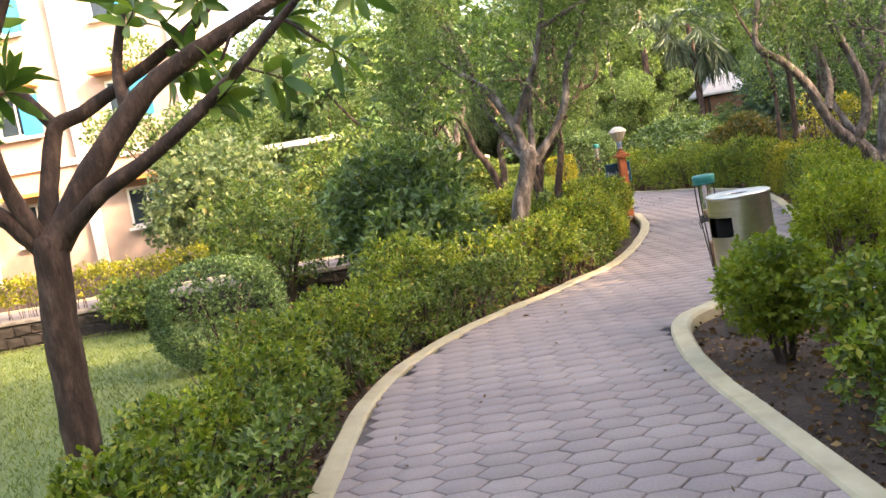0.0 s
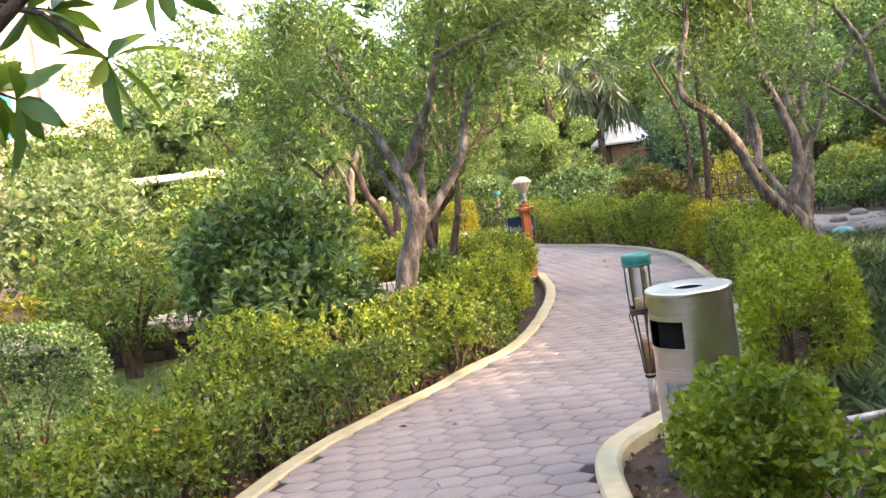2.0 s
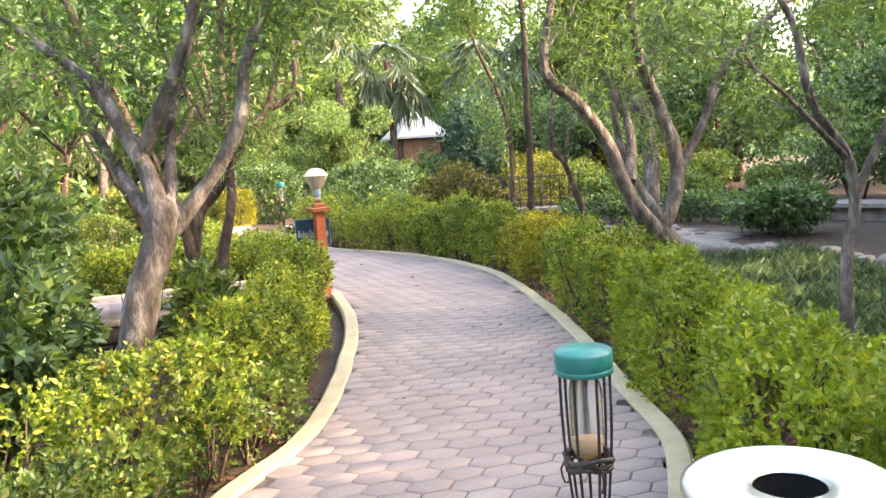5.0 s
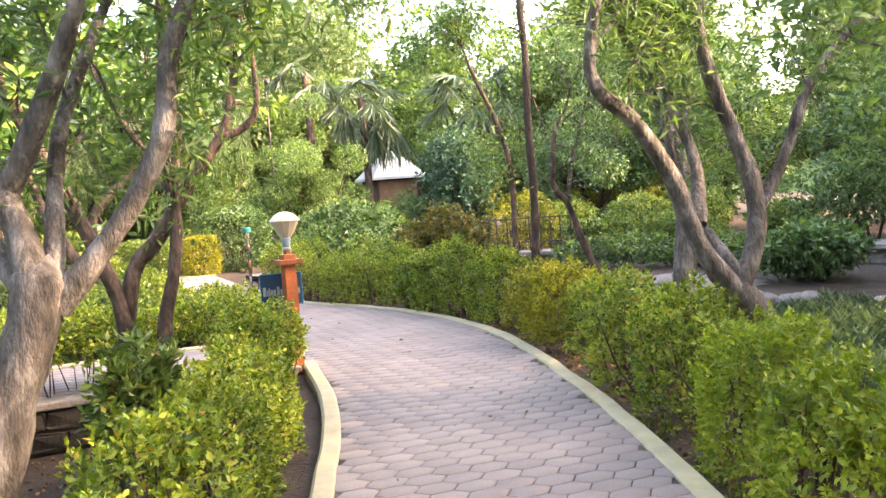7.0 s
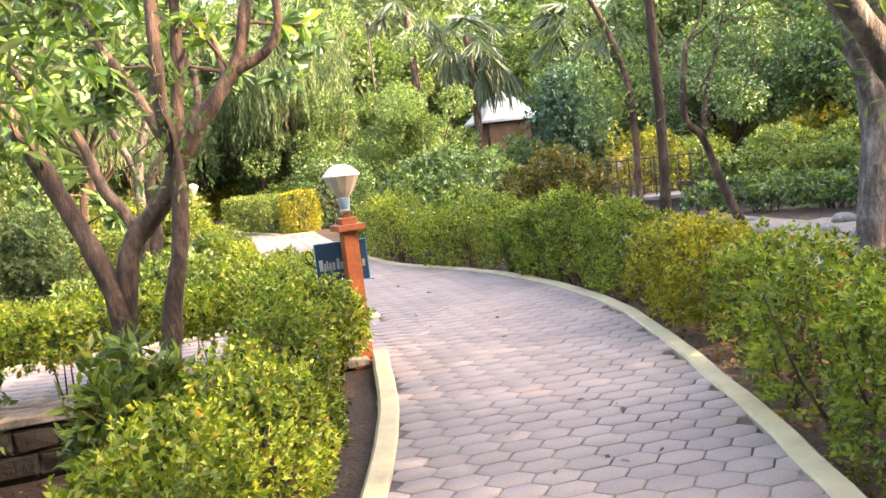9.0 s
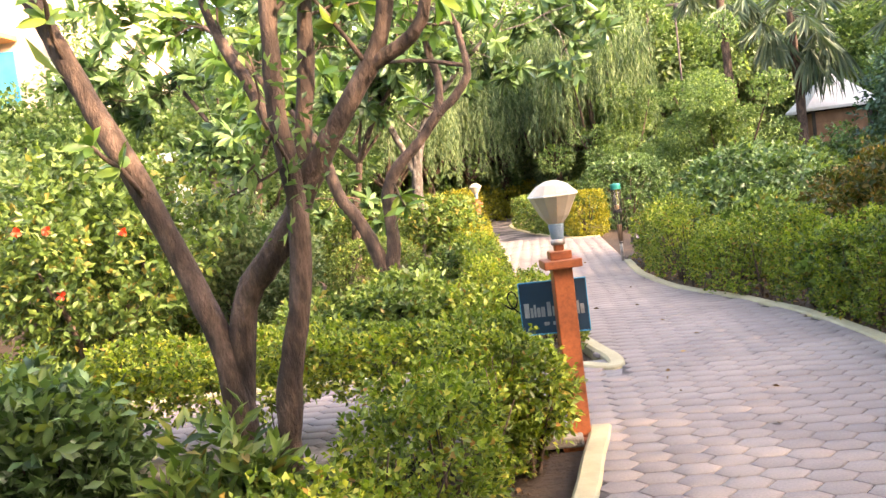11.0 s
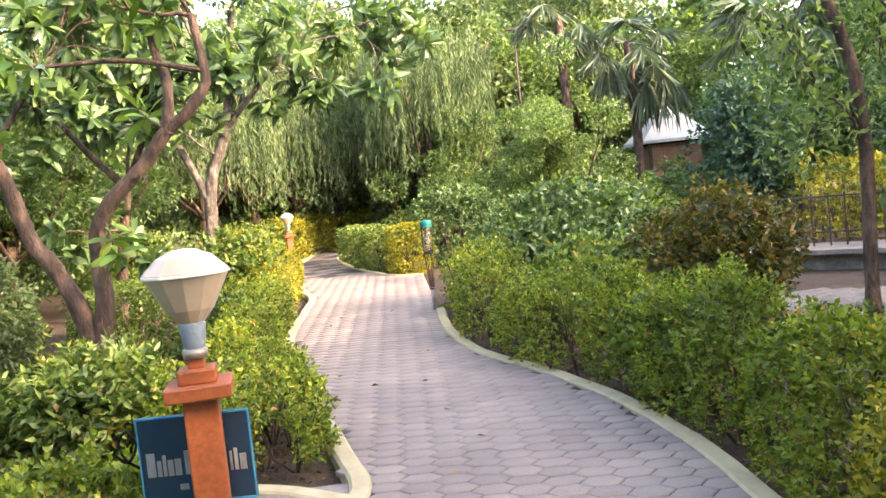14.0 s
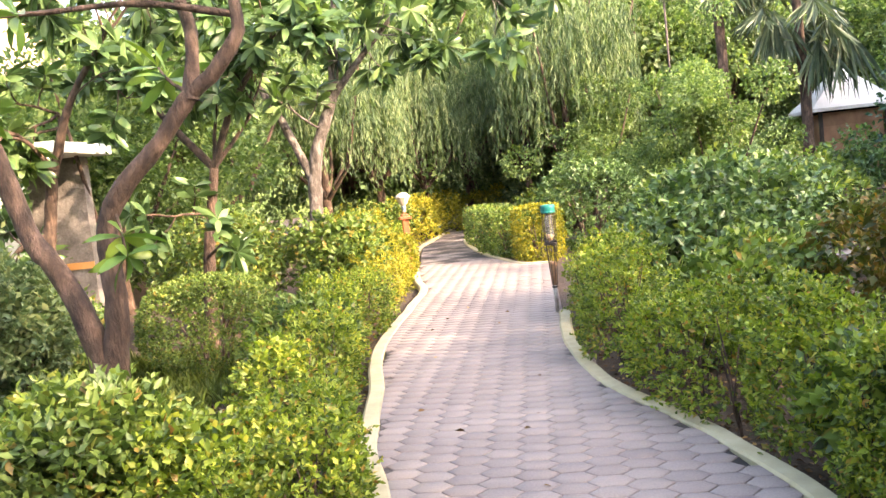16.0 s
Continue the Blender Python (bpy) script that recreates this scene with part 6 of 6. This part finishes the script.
def building():
    """The peach apartment house beyond the lawn."""
    ob = thing("apartment_building", (0, 27.0, 0), "peach-rendered apartment building with blue shutters and orange ledges", "building")
    bm = bmesh.new()
    box(bm, -16.0, 2.5, 4.5, 18.0, 5.0, 10.0)
    part("wall", bm, M_WALL, ob)
    bm = bmesh.new()
    box(bm, -16.0, 2.5, 9.7, 18.8, 5.8, 0.35, 0.03)
    part("roof", bm, M_WHITE, ob)
    bm = bmesh.new()
    box(bm, -16.0, -0.06, 3.3, 18.0, 0.10, 0.22, 0.02)
    part("string_course", bm, M_WHITE, ob, "white painted band")
    for row, z in enumerate((1.6, 4.9, 8.0)):
        for k in range(5):
            x = -23.0 + k * 3.45
            win = part("window", box(bmesh.new(), x, -0.012, z, 1.24, 0.05, 1.24, 0.01), M_WHITE, ob)
            part("pane", box(bmesh.new(), x, -0.045, z, 1.06, 0.02, 1.06), M_DARKGLASS, win, "dark window glass")
            part("frame", box(bmesh.new(), x, -0.06, z, 0.05, 0.03, 1.06), M_WHITE, win)
            part("shutter", box(bmesh.new(), x + 0.45, -0.10, z, 0.62, 0.05, 1.2, 0.01), M_SHUTTER, win, "bright blue shutter")
            part("ledge", box(bmesh.new(), x, -0.34, z + 0.86, 1.7, 0.62, 0.12, 0.015), M_LEDGE, win, "orange sun ledge over the window")
            part("sill", box(bmesh.new(), x, -0.10, z - 0.68, 1.4, 0.18, 0.08, 0.01), M_WHITE, win)
    for k in range(6):
        part("pilaster", box(bmesh.new(), -24.7 + k * 3.45, -0.08, 4.5, 0.35, 0.14, 10.0, 0.02), M_WHITE, ob)


building()


def garden_wall_house(x, y):
    """Low white house end with a pillar, seen through the left trees."""
    ob = thing("outbuilding", (x, y, gz(x, y)), "low whitewashed outbuilding with a white pillar and a flat roof", "building")
    part("wall", box(bmesh.new(), -2.4, 0.8, 1.3, 4.0, 0.2, 2.7), M_STONE, ob)
    part("pillar", box(bmesh.new(), -1.1, 0.0, 1.25, 0.26, 0.26, 2.6, 0.01), M_WHITE, ob, "white painted pillar")
    part("roof", box(bmesh.new(), -2.3, 0.3, 2.68, 4.4, 1.6, 0.16, 0.02), M_WHITE, ob, "white flat roof slab")
    part("band", box(bmesh.new(), -2.4, 0.69, 1.0, 4.0, 0.02, 0.10), M_LEDGE, ob, "orange painted band")


garden_wall_house(-2.6, 23.6)

# ---- backdrop of trees, with unseen ones added for shade ----
kinds = [
    backdrop_tree(20000, 2.7, 2.5, 3.1, 0.115, M_PALE, M_BARK_BROWN, "sunlit pale yellow-green tree beyond the garden"),
    backdrop_tree(20000, 2.7, 2.6, 3.2, 0.115, M_TREE, M_BARK_BROWN, "leafy green tree around the garden, some added out of sight for shade"),
    backdrop_tree(18000, 2.5, 2.4, 2.9, 0.12, M_DARK, M_BARK_DARK, "dense dark green tree around the garden, some added out of sight for shade"),
    backdrop_tree(17000, 2.0, 2.0, 4.0, 0.17, M_WILLOW, M_BARK_BROWN, "weeping tree with long hanging foliage", hang=1.0),
]
spots = [
    (3, -2.2, 38.5, 1.1), (3, 4.6, 35.6, 1.0), (1, 3.4, 43.5, 1.6),
    (3, -0.8, 36.0, 1.0), (3, 3.6, 40.8, 1.1), (3, -1.4, 33.0, 1.0), (1, 5.0, 34.6, 0.7), (3, 1.6, 39.4, 1.2), (0, 2.2, 42.5, 1.5), (1, 6.8, 39.5, 1.2), (0, 5.0, 40.0, 1.4), (1, -3.6, 30.0, 1.0), (1, 7.3, 31.0, 0.62), (1, -5.5, 33.5, 0.8), (1, -4.8, 26.6, 0.8), (1, -5.6, 22.6, 0.88), (0, 12.5, 50.0, 2.3), (0, -6.2, 36.6, 1.75),
    (0, 9.5, 41.0, 1.5), (2, 15.8, 31.5, 1.15), (1, 14.2, 39.0, 1.3), (2, 16.2, 29.5, 1.1), (2, 18.0, 26.0, 1.1), (2, 20.5, 22.0, 1.1), (1, 17.5, 33.5, 1.4), (2, 21.5, 29.5, 1.3), (2, 18.5, 17.5, 1.0),
    (2, 20.5, 13.5, 1.1), (2, 17.5, 9.5, 1.0), (2, 16.5, 5.0, 1.0), (0, 22.5, 33.5, 1.6), (1, 26.0, 20.5, 1.4), (0, 25.0, 10.0, 1.3), (2, 14.6, 26.8, 0.8),
    (1, -11.0, 41.0, 1.5), (1, -3.4, 26.0, 0.9),
    # mostly unseen trees, added left and behind to shade and enclose the garden
    (1, -13.5, 9.6, 1.4), (2, -12.0, 6.0, 1.2), (1, -13.0, 1.5, 1.3), (2, -13.5, -3.5, 1.3), (1, -14.0, 18.4, 1.3), (2, -13.6, 20.5, 1.2), (1, -9.0, -8.0, 1.2), (2, 0.0, -11.0, 1.2), (1, 7.0, -10.0, 1.2), (2, 12.5, -4.0, 1.1),
    (1, -19.0, 20.0, 2.0), (2, -12.5, 8.6, 1.1), (1, -15.5, 10.6, 1.35), (1, -20.5, 21.0, 2.2), (1, -15.0, 18.6, 1.4),
    (0, 0.0, 46.0, 1.9), (1, 8.0, 48.0, 2.0), (0, -7.0, 44.0, 1.3), (1, 16.0, 44.0, 2.0), (0, 25.0, 42.0, 2.0), (2, 30.0, 30.0, 1.8), (1, -2.0, 38.5, 1.4),
    # after two weeping trees: unseen trees added to block the sun, one gap left
    (3, 0.5, 36.6, 0.8), (3, 3.3, 37.2, 0.85), (1, 6.6, -2.0, 1.7), (1, 2.6, -7.0, 1.8), (1, 8.8, 0.8, 1.3), (1, 14.5, 1.5, 1.6), (1, 13.6, -2.4, 1.8), (2, 13.0, -7.6, 1.8), (1, 11.0, -12.5, 1.9), (1, 15.0, 11.9, 1.8), (2, 22.0, -2.0, 2.0), (1, 21.0, -4.5, 2.4), (1, 20.0, -12.0, 2.4), (2, 22.5, 13.0, 2.2),
]
first = {}
for k, x, y, s in spots:
    m = pose(x, y, gz(x, y), 0, 0, float(rng.uniform(0, 360)))
    if k not in first:
        first[k] = kinds[k]
        kinds[k].matrix_basis = m @ Matrix.Diagonal((s, s, s, 1))
    else:
        ob = copy_thing(kinds[k], m)
        ob.scale = (s, s, s * float(rng.uniform(0.9, 1.15)))


def far_woods():
    """The wood line far off all round."""
    n, rows = 260, 14
    V, F = [], []
    for i in range(n):
        a = 2 * math.pi * i / n
        top = 9.0 + 4.0 * noise.noise(Vector((math.cos(a) * 5, math.sin(a) * 5, 0))) + 1.8 * noise.noise(Vector((math.cos(a) * 22, math.sin(a) * 22, 3)))
        for j in range(rows):
            f = j / (rows - 1)
            r = 66 + 9 * f * f + 3.0 * noise.noise(Vector((math.cos(a) * 16, math.sin(a) * 16, f * 5)))
            V.append((math.cos(a) * r, 15 + math.sin(a) * r, -1 + f * top))
    for i in range(n):
        for j in range(rows - 1):
            p, q = i * rows + j, ((i + 1) % n) * rows + j
            F.append((p, q, q + 1, p + 1))
    tagged(new("backdrop", mesh_from("backdrop", V, F, M_WOODS)), "distant green woods closing the view", "woods", kind="structure")


far_woods()


# ---- pavers ----
def paver_mesh():
    W, Hh, e, ch, d = 0.2205, 0.1363, 0.056, 0.0025, 0.03
    out = [(-W / 2, 0), (-W / 2 + e, -Hh / 2), (W / 2 - e, -Hh / 2), (W / 2, 0), (W / 2 - e, Hh / 2), (-W / 2 + e, Hh / 2)]
    V = [(x * (1 - ch * 2 / W * 1.6), y * (1 - ch * 2 / Hh), 0) for x, y in out] + [(x, y, -ch) for x, y in out] + [(x, y, -d) for x, y in out]
    T = [(0, 1, 2), (0, 2, 3), (0, 3, 4), (0, 4, 5)]
    for r in (0, 6):
        for k in range(6):
            j = (k + 1) % 6
            T += [(r + k, r + 6 + k, r + 6 + j), (r + k, r + 6 + j, r + j)]
    return np.array(V, float), np.array(T)


def lay_pavers():
    V, T = paver_mesh()
    me = tri_mesh("paver", V, T, M_PAVER)
    dx, dy = 0.1715, 0.1445
    cells = []
    for i in range(-8, 34):
        for j in range(-14, 196):
            x, y = i * dx, j * dy + (dy / 2 if i % 2 else 0)
            if edge_x(ALL_LEFT, y) - 0.03 < x < edge_x(ALL_RIGHT, y) + 0.03 and y < 27.5:
                cells.append((x, y, 0))
    side = []
    for i in range(-26, 17):
        for j in range(int(SIDE_Y0 / dy) + 1, int(SIDE_Y1 / dy)):
            x, y = i * dx, j * dy + (dy / 2 if i % 2 else 0)
            if x < edge_x(ALL_LEFT, y) + 0.05 and y < SIDE_Y1 - 0.02:
                side.append((x, y, -0.004))
    singles = [c for c in cells if 3.2 < c[1] < 7.6][:300]
    taken = set(singles)
    for parent, group_cells in ((PATH_MAIN, [c for c in cells if c not in taken]), (PATH_SIDE, side)):
        n = len(group_cells)
        C = np.array(group_cells) + np.stack([np.zeros(n), np.zeros(n), rng.normal(0.0006, 0.0006, n)], -1)
        A = np.repeat(V[None], n, 0)
        tilt = rng.normal(0, 0.0016, (n, 2))
        A = A.copy()
        A[:, :, 2] += A[:, :, 0] * tilt[:, :1] + A[:, :, 1] * tilt[:, 1:]
        vv = (A + C[:, None]).reshape(-1, 3)
        tt = (T[None] + (np.arange(n) * len(V))[:, None, None]).reshape(-1, 3)
        ob = part("paver_field", tri_mesh("paver_field", vv, tt, M_PAVER), M_PAVER, parent)
        tagged(ob, kind="stuff")
    for x, y, z in singles:
        ob = new("paver", me)
        ob.parent = PATH_MAIN
        ob.location = (x, y, z + float(rng.normal(0.0006, 0.0006)))
        ob.rotation_euler = (float(rng.normal(0, 0.0016)), float(rng.normal(0, 0.0016)), float(rng.normal(0, 0.01)))


lay_pavers()
